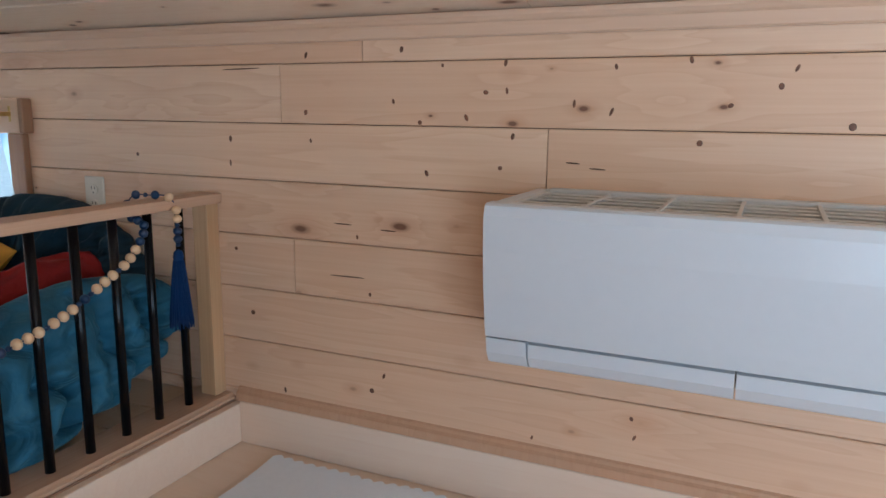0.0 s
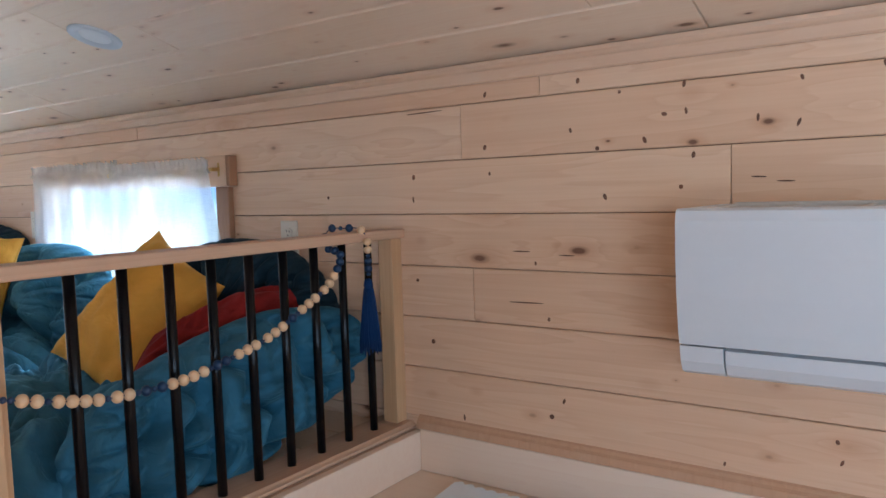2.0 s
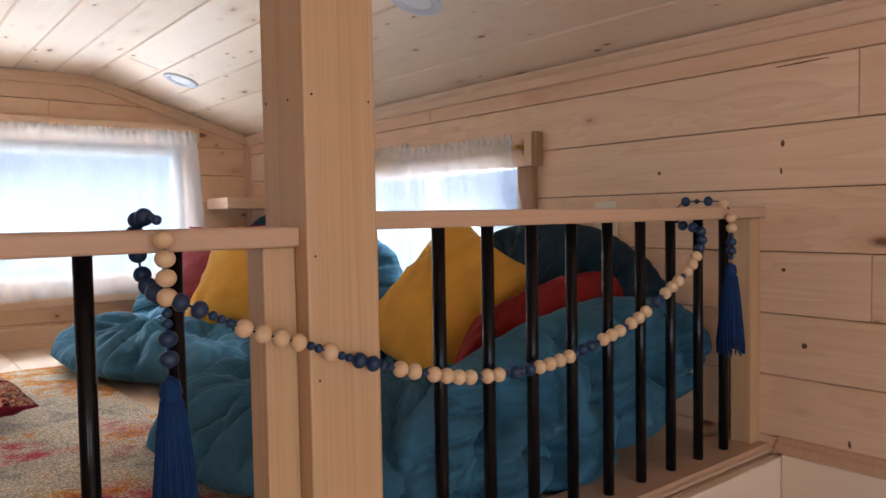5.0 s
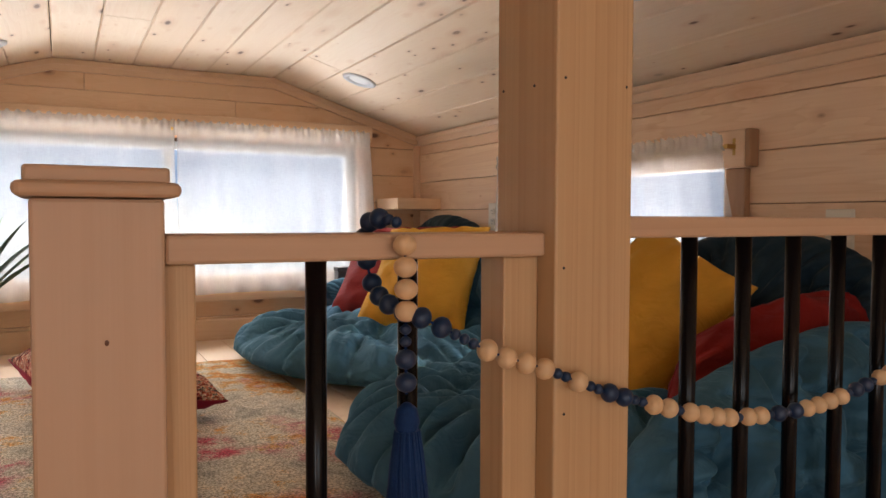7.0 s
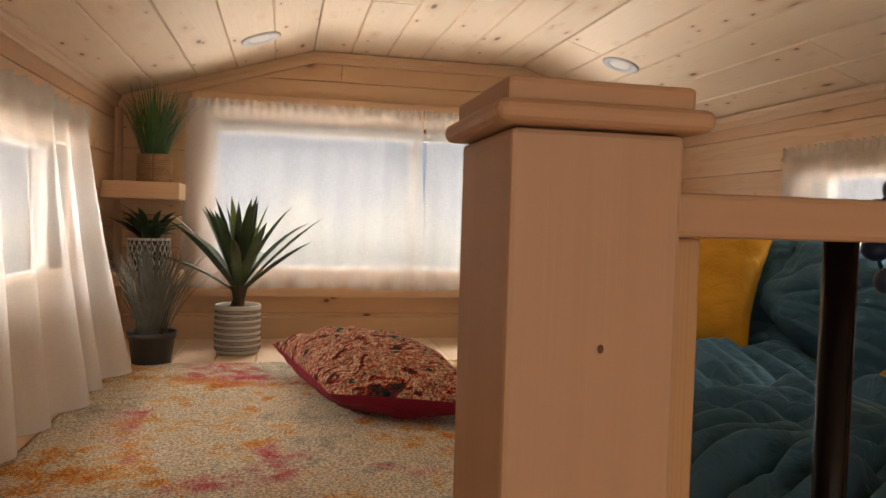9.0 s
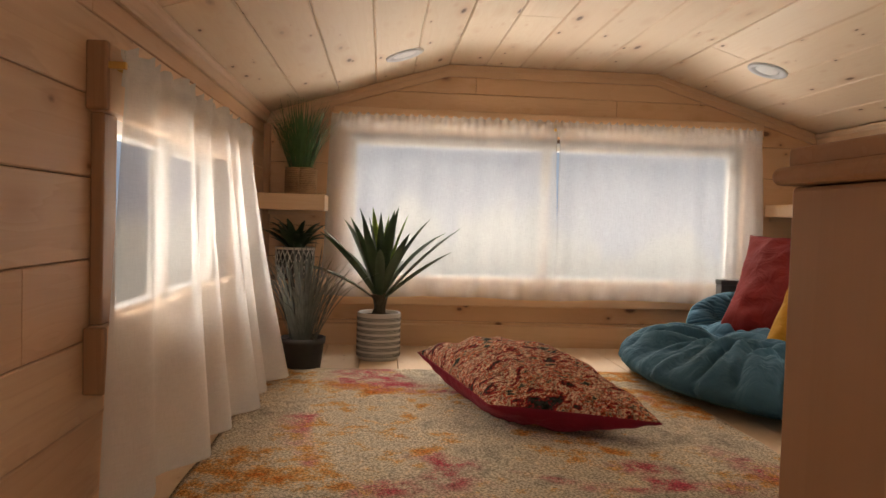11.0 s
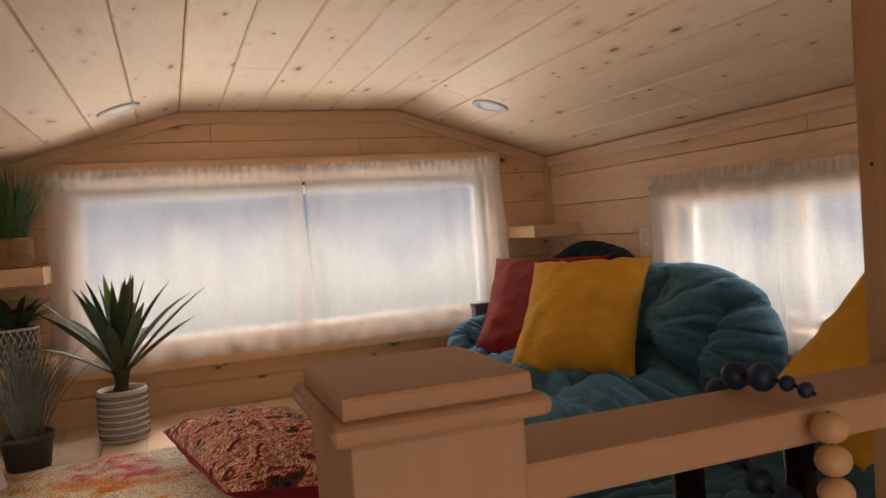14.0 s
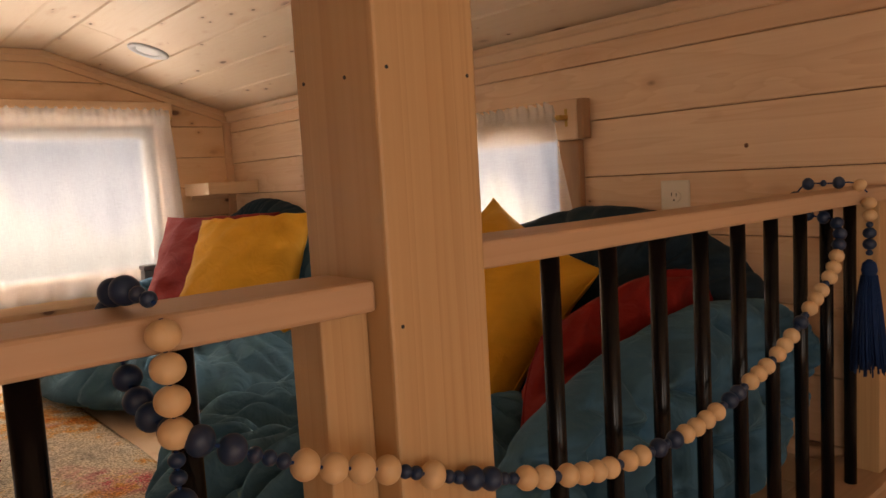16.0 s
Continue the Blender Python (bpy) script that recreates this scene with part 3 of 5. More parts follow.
# ---- curtains ----
def curtain(name, label, m, width, top, bottom, folds, seed, flare=0.0, depth=0.022, header=0.035, lift=None, spread=0.0, lean=0.0, cloth_m=SHEER):
    """A gathered sheer: m puts u along the rod and w away from the wall."""
    rng = random.Random(seed)
    ob = thing(name, label, "curtain", at=m @ Vector((0, 0, 0)))
    ph = [rng.uniform(0, 6.28) for _ in range(6)]
    nu, nv = int(folds * 14), 36

    def depth_at(u, s):
        k = u / width
        soft = depth * (0.35 + 0.65 * s)
        w = soft * math.sin(2 * math.pi * folds * (k + 0.025 * math.sin(7 * k + ph[0])) + ph[1])
        w += soft * 0.5 * math.sin(2 * math.pi * folds * 0.47 * k + ph[2] + 0.8 * s)
        tight = max(0.0, 1 - s / 0.09)
        w += tight * 0.008 * math.sin(2 * math.pi * folds * 2.9 * k + ph[3] + math.sin(19 * k)) + 0.007 * math.exp(-((s - header / (top - bottom)) / 0.014) ** 2)
        return w + flare * (0.12 + 0.88 * k) * s ** 1.3

    bm = bmesh.new()
    grid = []
    for j in range(nv + 1):
        s = (j / nv) ** 1.25
        row = []
        for i in range(nu + 1):
            u = width * i / nu
            z = top + (bottom - top) * s
            if j == 0:
                z += 0.007 * math.sin(2 * math.pi * folds * 2.9 * i / nu + ph[4])
            if j == nv:
                z += 0.006 * math.sin(9 * i / nu + ph[5])
            if lift and s > 0.7:
                z += lift(i / nu) * (s - 0.7) / 0.3
            edge = 0.012 * math.sin(3 * s + ph[2]) * (1 if i in (0, nu) else 0)
            row.append(bm.verts.new(m @ Vector((u * (1 + spread * s) - lean * s * (1 - u / width) + edge, z, depth_at(u, s)))))
        grid.append(row)
    for j in range(nv):
        for i in range(nu):
            bm.faces.new((grid[j][i], grid[j][i + 1], grid[j + 1][i + 1], grid[j + 1][i]))
    part("panel", bm, cloth_m, ob, smooth=True)
    hem = bmesh.new()
    rows = []
    for s in (0.955, 0.998):
        rows.append([hem.verts.new(m @ Vector((width * (1 + spread * s) * i / nu - lean * s * (1 - i / nu), top + (bottom - top) * s + (lift(i / nu) * (s - 0.7) / 0.3 if lift else 0), depth_at(width * i / nu, s) - 0.002))) for i in range(nu + 1)])
    for i in range(nu):
        hem.faces.new((rows[0][i], rows[0][i + 1], rows[1][i + 1], rows[1][i]))
    part("hem", hem, cloth_m, ob, "folded hem of the sheer curtain", smooth=True)
    head = bmesh.new()
    rows = []
    for s in (0.004, 0.02, 0.04, 0.06, 0.085):
        rows.append([head.verts.new(m @ Vector((width * (1 + spread * s) * i / nu - lean * s * (1 - i / nu), top + (bottom - top) * s, depth_at(width * i / nu, s) - 0.004))) for i in range(nu + 1)])
    for a, b in zip(rows, rows[1:]):
        for i in range(nu):
            head.faces.new((a[i], a[i + 1], b[i + 1], b[i]))
    part("heading", head, cloth_m, ob, "doubled ruffled heading over the rod", smooth=True)
    rod = bmesh.new()
    tube(rod, [m @ Vector((-0.015, top - header, -0.020)), m @ Vector((width + 0.015, top - header, -0.020))], 0.005, 8)
    part("rod", rod, BRASS, ob, "thin brass curtain rod", smooth=True)
    for u in (-0.012, width + 0.012):
        bk = bmesh.new()
        block(bk, (u - 0.004, top - header - 0.022, -0.036), (u + 0.004, top - header + 0.022, -0.030), 0.001)
        block(bk, (u - 0.005, top - header - 0.006, -0.034), (u + 0.005, top - header + 0.006, 0.0), 0.001)
        bk.transform(m)
        part("bracket", bk, BRASS, ob, "small brass bracket", smooth=False)
    return ob


curtain("curtain", "white sheer curtain gathered across the wide window", frame_axes((0, 1, 0), (0, 0, 1), (1, 0, 0), (0.075, -0.912, 0)), 0.925, 1.705, 0.965, 9, 1, depth=0.007, lean=0.055)
curtain("curtain", "white sheer curtain gathered across the wide window", frame_axes((0, 1, 0), (0, 0, 1), (1, 0, 0), (0.079, 0.008, 0)), 0.870, 1.705, 0.965, 9, 2, depth=0.007, spread=0.04,
        lift=lambda k: 0.03 * max(0.0, (k - 0.8) / 0.2))
curtain("curtain", "long white linen curtain falling to the floor", frame_axes((-1, 0, 0), (0, 0, 1), (0, 1, 0), (1.805, LEFT + 0.062, 0)), 1.135, 1.555, 0.772, 6, 3, flare=0.12, depth=0.026, lean=0.08, cloth_m=LINEN)
curtain("curtain", "white sheer curtain on a pine window head", frame_axes((1, 0, 0), (0, 0, 1), (0, -1, 0), (0.86, RIGHT - 0.06, 0)), 0.60, 1.535, 0.98, 7, 4, depth=0.008)
curtain("curtain", "white sheer curtain on a pine window head", frame_axes((1, 0, 0), (0, 0, 1), (0, -1, 0), (1.425, RIGHT - 0.066, 0)), 0.555, 1.52, 0.98, 7, 5, depth=0.008, spread=0.17)


# ---- loft edge and railing ----
edge = thing("loft_edge", "pine sole plate and fascia at the edge of the loft", "loft edge", kind="structure")
SOLE = [(0.0, 0.0), (0.115, 0.0), (0.12, 0.004), (0.12, 0.010), (0.113, 0.013), (0.108, 0.018), (0.0, 0.018)]
bm = bmesh.new()
extrude_profile(bm, SOLE, frame_axes((0, 1, 0), (1, 0, 0), (0, 0, 1), (2.612, 0, LOFT)), LEFT + 0.72, RIGHT - 0.001)
part("sole_plate", bm, FIR_Y, edge)
part("fascia", box((2.702, LEFT + 0.001, 0.0), (2.722, RIGHT - 0.001, LOFT - 0.004), 0.002), BIRCH, edge, "pale fascia board under the loft edge")
part("fascia_strip", box((2.7225, LEFT + 0.72, LOFT - 0.020), (2.731, RIGHT - 0.001, LOFT - 0.002), 0.003), FIR_Y, edge)
SOLE_TOP = LOFT + 0.018


def beam(name, lo, hi, material, label, category):
    ob = thing(name, label, category, at=((lo[0] + hi[0]) / 2, (lo[1] + hi[1]) / 2, lo[2]))
    part("shaft", box(lo, hi, 0.003), material, ob)
    return ob


post = beam("post", (2.614, 0.032, SOLE_TOP), (2.73, 0.135, 1.931), FIR_Z, "square fir post rising to the ceiling", "post")
for y, z in ((0.043, 1.44), (0.125, 1.437), (0.043, 1.242), (0.045, 1.087)):
    nb = bmesh.new()
    tube(nb, [(2.7295, y, z), (2.7306, y, z)], 0.0016, 8)
    part("nail_head", nb, DARK, post, "dark sunk nail head")
for x, z in ((2.628, 1.44), (2.69, 1.437)):
    nb = bmesh.new()
    tube(nb, [(x, 0.0326, z), (x, 0.0312, z)], 0.0016, 8)
    part("nail_head", nb, DARK, post, "dark sunk nail head")

newel = beam("newel_post", (2.620, -0.445, SOLE_TOP), (2.724, -0.349, 1.308), NEWEL, "square pine newel post with a moulded cap", "newel post")
cap = bmesh.new()
block(cap, (2.612, -0.456, 1.309), (2.736, -0.337, 1.321), 0.0055, 3)
block(cap, (2.621, -0.449, 1.319), (2.728, -0.345, 1.333), 0.003, 2)
part("cap", cap, FIR_Y, newel, "moulded square pine cap")
kn = bmesh.new()
bmesh.ops.create_icosphere(kn, subdivisions=2, radius=1, matrix=Matrix.Translation((2.7245, -0.393, 1.195)) @ Matrix.Diagonal((0.0006, 0.0017, 0.0024, 1)))
part("knot", kn, KNOT, newel, "small dark knot", smooth=True)


def railing(name, label, y0, y1, top, baluster_y, posts):
    """Flat top rail on thin black round balusters, with a square stub post at each end that is given."""
    ob = thing(name, label, "railing", at=(2.68, (y0 + y1) / 2, SOLE_TOP))
    part("top_rail", box((2.642, y0, top - 0.025), (2.714, y1, top), 0.0035), FIR_Y, ob, "flat pine handrail")
    for p0, p1 in posts:
        part("end_post", box((2.652, p0, SOLE_TOP), (2.700, p1, top - 0.0255), 0.002), FIR_Z, ob, "square pine stub post")
    first = None
    for y in baluster_y:
        if first is None:
            bm = bmesh.new()
            tube(bm, [(0, 0, SOLE_TOP - 0.004), (0, 0, top - 0.022)], 0.0103, 16)
            first = link_mesh("baluster", bm, BLACK, True)
            b = first
        else:
            b = new("baluster", first.data)
        b.parent = ob
        b.location = Vector((2.676, y, 0)) - ob.location
        tagged(b, "black round metal baluster")
    return ob


railing("railing", "pine handrail with nine black metal balusters", 0.1355, RIGHT - 0.001, 1.297, [0.279 + 0.0985 * i for i in range(9)], [(1.138, RIGHT - 0.001), (0.136, 0.156)])
railing("railing", "short pine handrail with two black metal balusters", -0.3485, 0.0315, 1.279, [-0.2085, -0.112], [(-0.3485, -0.322), (-0.012, 0.0315)])


# ---- bead garland ----
def garland():
    ob = thing("bead_garland", "navy and natural wooden bead garland draped on the railing", "garland", at=(2.74, 0.4, 1.05))
    mesh_of = {}
    for key, r, mat in (("W", 0.0112, BEAD), ("N", 0.0104, NAVY), ("s", 0.0056, NAVY)):
        bm = bmesh.new()
        bmesh.ops.create_uvsphere(bm, u_segments=20, v_segments=12, radius=r)
        for v in bm.verts:
            v.co.z *= 0.9
        me = bpy.data.meshes.new("bead")
        bm.to_mesh(me), bm.free()
        me.materials.append(mat)
        me.polygons.foreach_set("use_smooth", [True] * len(me.polygons))
        mesh_of[key] = me

    def smooth_path(pts, n=240):
        out = []
        P = [Vector(p) for p in pts]
        for i in range(len(P) - 1):
            a, b, c, d = P[max(i - 1, 0)], P[i], P[i + 1], P[min(i + 2, len(P) - 1)]
            for k in range(n // len(P)):
                t = k / (n // len(P))
                out.append(0.5 * ((2 * b) + (c - a) * t + (2 * a - 5 * b + 4 * c - d) * t * t + (3 * b - a - 3 * c + d) * t ** 3))
        return out + [P[-1]]

    def string(pts, beads):
        line = smooth_path(pts)
        acc = [0.0]
        for a, b in zip(line, line[1:]):
            acc.append(acc[-1] + (b - a).length)
        size = {"W": 0.0208, "N": 0.0188, "s": 0.0098}
        total = sum(size[b] for b in beads)
        f, at = acc[-1] / total, 0.0
        rng = random.Random(len(beads))
        for b in beads:
            want = (at + size[b] / 2) * f
            at += size[b]
            i = min(max(1, int(np.searchsorted(acc, want))), len(line) - 1)
            p = line[i - 1].lerp(line[i], (want - acc[i - 1]) / max(1e-6, acc[i] - acc[i - 1]))
            d = (line[i] - line[i - 1]).normalized()
            bead = new("bead", mesh_of[b])
            bead.parent = ob
            bead.matrix_local = Matrix.Translation(p - ob.location) @ d.to_track_quat("Z", "Y").to_matrix().to_4x4() @ pose(0, 0, 0, 0, 0, rng.uniform(0, 360))
            if b != "W":
                tagged(bead, "navy painted wooden bead")
        cord = bmesh.new()
        tube(cord, line[::4] + [line[-1]], 0.0014, 6)
        part("cord", cord, NAVY_YARN, ob, "thin navy cord")

    main = [(2.728, -0.130, 1.203), (2.742, -0.117, 1.196), (2.744, -0.052, 1.163), (2.745, 0.008, 1.142), (2.745, 0.102, 1.105), (2.744, 0.222, 1.070), (2.738, 0.314, 1.053),
            (2.735, 0.456, 1.051), (2.733, 0.600, 1.076), (2.731, 0.688, 1.099), (2.729, 0.792, 1.146), (2.726, 0.866, 1.183), (2.715, 0.922, 1.236), (2.70, 0.930, 1.255)]
    string(main, "NNsssWWWWssWssNNssWWsWWWWsWWsNsNWWWWsNNsWWWsWWWsNsWWWsWWWNNN")
    string([(2.728, -0.137, 1.128), (2.728, -0.138, 1.17), (2.728, -0.138, 1.195)], "NNss")
    string([(2.7285, -0.137, 1.196), (2.7285, -0.138, 1.238), (2.7265, -0.139, 1.279)], "WWWW")
    string([(2.718, -0.139, 1.288), (2.700, -0.142, 1.292), (2.665, -0.144, 1.2925), (2.636, -0.142, 1.282), (2.628, -0.138, 1.255), (2.634, -0.136, 1.232), (2.66, -0.138, 1.216), (2.70, -0.138, 1.207), (2.728, -0.130, 1.203)], "ssNNNNNNNN")
    string([(2.70, 0.930, 1.255), (2.650, 0.945, 1.262), (2.632, 0.955, 1.284), (2.644, 0.965, 1.308), (2.680, 0.98, 1.309), (2.710, 0.995, 1.308), (2.7255, 1.005, 1.292)], "NNsNNsNW")
    string([(2.7265, 1.008, 1.284), (2.7275, 1.009, 1.250), (2.7275, 1.008, 1.188)], "WWsNNs")

    def tassel(x, y, top):
        rng = random.Random(int(y * 100))
        bm = bmesh.new()
        lathe(bm, [(0.003, 0.0), (0.010, -0.006), (0.0125, -0.018), (0.010, -0.026), (0.0115, -0.03), (0.016, -0.06), (0.019, -0.11), (0.020, -0.165), (0.017, -0.175)], (x, y, top), 20)
        for v in bm.verts:
            a = math.atan2(v.co.y - y, v.co.x - x)
            k = 1 + 0.07 * math.sin(a * 9) * min(1, (top - v.co.z) / 0.05)
            v.co.x, v.co.y = x + (v.co.x - x) * k, y + (v.co.y - y) * k
        part("tassel", bm, NAVY_YARN, ob, "navy yarn tassel", smooth=True)
        strands = bmesh.new()
        for i in range(150):
            a, spread, ln = rng.uniform(0, 6.28), rng.uniform(0.98, 1.3), rng.uniform(0.168, 0.192)
            pts = []
            for k in range(6):
                s = k / 5
                r = (0.009 + 0.0125 * s ** 0.8) * spread
                pts.append((x + r * math.cos(a + 0.25 * s), y + r * math.sin(a + 0.25 * s), top - 0.026 - (ln - 0.026) * s))
            tube(strands, pts, 0.0013, 5)
        tagged(part("yarn", strands, NAVY_YARN, ob, "loose navy yarn strands", smooth=True), kind="stuff")

    tassel(2.729, -0.137, 1.120)
    tassel(2.728, 1.006, 1.182)


garland()


# ---- heat pump on the wall ----
def heat_pump():
    x0, x1 = 3.535, 4.335
    ob = thing("heat_pump", "white wall-mounted heat pump with a slatted top grille", "heat pump", at=(3.93, RIGHT, 1.0510))
    m = frame_axes((1, 0, 0), (0, 1, 0), (0, 0, 1))
    shell = [(RIGHT - 0.002, 1.3210), (RIGHT - 0.03, 1.3210), (0.929, 1.3210), (0.929, 1.1210), (0.949, 1.0810), (0.989, 1.0550), (RIGHT - 0.002, 1.0710)]
    bm = bmesh.new()
    extrude_profile(bm, shell, m, x0 + 0.004, x1 - 0.004)
    part("body", bm, WHITE_PLASTIC, ob)
    face = [(0.898, 1.3520), (0.890, 1.3480), (0.885, 1.3310), (0.885, 1.2710), (0.891, 1.2010), (0.900, 1.1410), (0.906, 1.1130), (0.928, 1.1150), (0.928, 1.3520)]
    bm = bmesh.new()
    extrude_profile(bm, face, m, x0, x1)
    part("front_panel", bm, WHITE_PLASTIC, ob, "glossy white front panel", smooth=False)
    for a, b, nm in ((x0, x0 + 0.074, "end_cap"), (x0 + 0.077, x0 + 0.415, "louver"), (x0 + 0.418, x1 - 0.077, "louver"), (x1 - 0.074, x1, "end_cap")):
        tilt = 0.004 if nm == "louver" else 0.0
        flap = [(0.908 + tilt, 1.1095 - tilt), (0.914, 1.0810), (0.925, 1.0610), (0.940, 1.0540), (0.948, 1.0610), (0.930, 1.1095)]
        bm = bmesh.new()
        extrude_profile(bm, flap, m, a, b)
        part(nm, bm, WHITE_PLASTIC, ob, "white swinging air louver" if nm == "louver" else "")
    part("inlet", box((x0 + 0.03, 0.931, 1.3215), (x1 - 0.03, RIGHT - 0.032, 1.3260)), DARK, ob, "dark air inlet under the grille")
    part("top_rim", box((x0 + 0.004, 0.929, 1.3240), (x0 + 0.034, RIGHT - 0.002, 1.3520), 0.003), WHITE_PLASTIC, ob)
    part("top_rim", box((x1 - 0.034, 0.929, 1.3240), (x1 - 0.004, RIGHT - 0.002, 1.3520), 0.003), WHITE_PLASTIC, ob)
    part("top_rim", box((x0 + 0.035, RIGHT - 0.032, 1.3240), (x1 - 0.035, RIGHT - 0.002, 1.3550), 0.003), GRILLE, ob)
    for i in range(4):
        y = 0.962 + 0.048 * i
        part("slat", box((x0 + 0.034, y, 1.3478), (x1 - 0.034, y + 0.019, 1.3490)), GRILLE, ob)
    for i in range(7):
        x = x0 + 0.034 + (x1 - x0 - 0.076) * i / 6
        part("grille_bar", box((x, 0.929, 1.3395), (x + 0.008, RIGHT - 0.032, 1.3515), 0.0015), GRILLE, ob)
    return ob


heat_pump()


# ---- built-in tray top beside the loft ----
tray = thing("built_in_cabinet", "pale built-in cabinet with a raised rim round its top", "cabinet", at=(3.4, 0.8, 0.0))
part("body", box((2.7335, 0.36, 0.0), (4.6, RIGHT - 0.002, 0.640), 0.002), BIRCH, tray)
part("rim", box((2.7335, 0.36, 0.6405), (2.756, RIGHT - 0.002, 0.748), 0.003), BIRCH, tray)
part("rim", box((2.7565, RIGHT - 0.018, 0.6405), (4.6, RIGHT - 0.002, 0.755), 0.003), BIRCH, tray)
part("rim", box((2.7565, 0.36, 0.6405), (4.6, 0.384, 0.748), 0.003), BIRCH, tray)


def lace():
    """A scalloped paper runner lying in the tray."""
    ob = thing("lace_runner", "white scalloped lace paper runner in the tray", "lace runner", at=(3.2, 0.9, 0.641))
    bm = bmesh.new()
    x0, x1, y0, y1 = 2.90, 3.5, 0.70, 1.125
    n = 110
    top = []
    for i in range(n + 1):
        x = x0 + (x1 - x0) * i / n
        top.append((x, y1 - 0.016 + 0.012 * abs(math.sin(math.pi * (x - x0) / 0.032)) + 0.003 * math.sin(31 * x)))
    rows = [[bm.verts.new((x, y0 + (y - y0) * k / 8, 0.6435 + 0.010 * (k / 8) ** 3 + 0.002 * math.sin(17 * x + k))) for x, y in top] for k in range(9)]
    for a, b in zip(rows, rows[1:]):
        for i in range(n):
            bm.faces.new((a[i], a[i + 1], b[i + 1], b[i]))
    part("paper", bm, LACE, ob, smooth=True)


lace()


# ---- sockets and ceiling lights ----
def socket(x, z, label):
    ob = thing("wall_socket", label, "wall socket", at=(x, RIGHT, z), group="wall sockets")
    part("cover_plate", box((x - 0.036, RIGHT - 0.006, z - 0.057), (x + 0.036, RIGHT - 0.0002, z + 0.057), 0.003), IVORY, ob)
    for dz in (-0.021, 0.021):
        face = bmesh.new()
        bmesh.ops.create_cone(face, cap_ends=True, segments=24, radius1=0.0165, radius2=0.0155, depth=0.004, matrix=Matrix.Translation((x, RIGHT - 0.0075, z + dz)) @ pose(0, 0, 0, 90) @ Matrix.Diagonal((1, 0.85, 1, 1)))
        f = part("outlet_face", face, IVORY, ob)
        for dx, h in ((-0.006, 0.008), (0.006, 0.0065)):
            part("slot", box((x + dx - 0.001, RIGHT - 0.0101, z + dz + 0.001), (x + dx + 0.001, RIGHT - 0.0096, z + dz + 0.001 + h)), DARK, f, "dark contact slot")
        part("slot", box((x - 0.002, RIGHT - 0.0101, z + dz - 0.010), (x + 0.002, RIGHT - 0.0096, z + dz - 0.006)), DARK, f, "dark contact slot")


socket(2.271, 1.262, "ivory double wall socket above the railing")
socket(0.735, 1.303, "ivory double wall socket beside the curtain")


def downlight(x, y):
    side = 1 if y > 0 else -1
    z = FLAT - (abs(y) - KNEE) * (FLAT - EAVE) / (RIGHT - KNEE)
    tilt = math.degrees(math.atan2(FLAT - EAVE, RIGHT - KNEE)) * -side
    m = pose(x, y, z, tilt)
    ob = thing("recessed_light", "round white recessed ceiling light, switched off", "ceiling light", at=(x, y, z), group="recessed ceiling lights")
    ring = bmesh.new()
    lathe(ring, [(0.046, -0.0015), (0.050, -0.006), (0.062, -0.0075), (0.0695, -0.005), (0.0705, 0.001), (0.046, 0.001)], (0, 0, 0), 40)
    ring.transform(m)
    part("trim_ring", ring, WHITE_PLASTIC, ob, smooth=True)
    lens = bmesh.new()
    lathe(lens, [(0.001, -0.0035), (0.03, -0.003), (0.0458, -0.001), (0.0458, 0.001)], (0, 0, 0), 40)
    lens.transform(m)
    part("lens", lens, VINYL, ob, "frosted white lens", smooth=True)


for x, y in ((0.495, 0.675), (2.01, 0.748), (0.42, -0.645)):
    downlight(x, y)


# ---- corner shelves ----
def shelf(lo, hi, label):
    ob = thing("corner_shelf", label, "shelf", at=((lo[0] + hi[0]) / 2, (lo[1] + hi[1]) / 2, lo[2]))
    part("plank", box(lo, hi, 0.003), TRIM_Y, ob)
    part("cleat", box((lo[0] + 0.004, lo[1] + 0.02, lo[2] - 0.018), (lo[0] + 0.018, hi[1] - 0.03, lo[2] - 0.0005), 0.002), TRIM_Y, ob)


shelf((0.001, 0.955, 1.338), (0.255, RIGHT - 0.001, 1.39), "thick pine corner shelf, empty")
shelf((0.001, LEFT + 0.001, 1.305), (0.25, -0.93, 1.367), "thick pine corner shelf holding a grass plant")
shelf((0.001, LEFT + 0.001, 0.985), (0.25, -0.93, 1.036), "thick pine corner shelf holding a leafy plant")


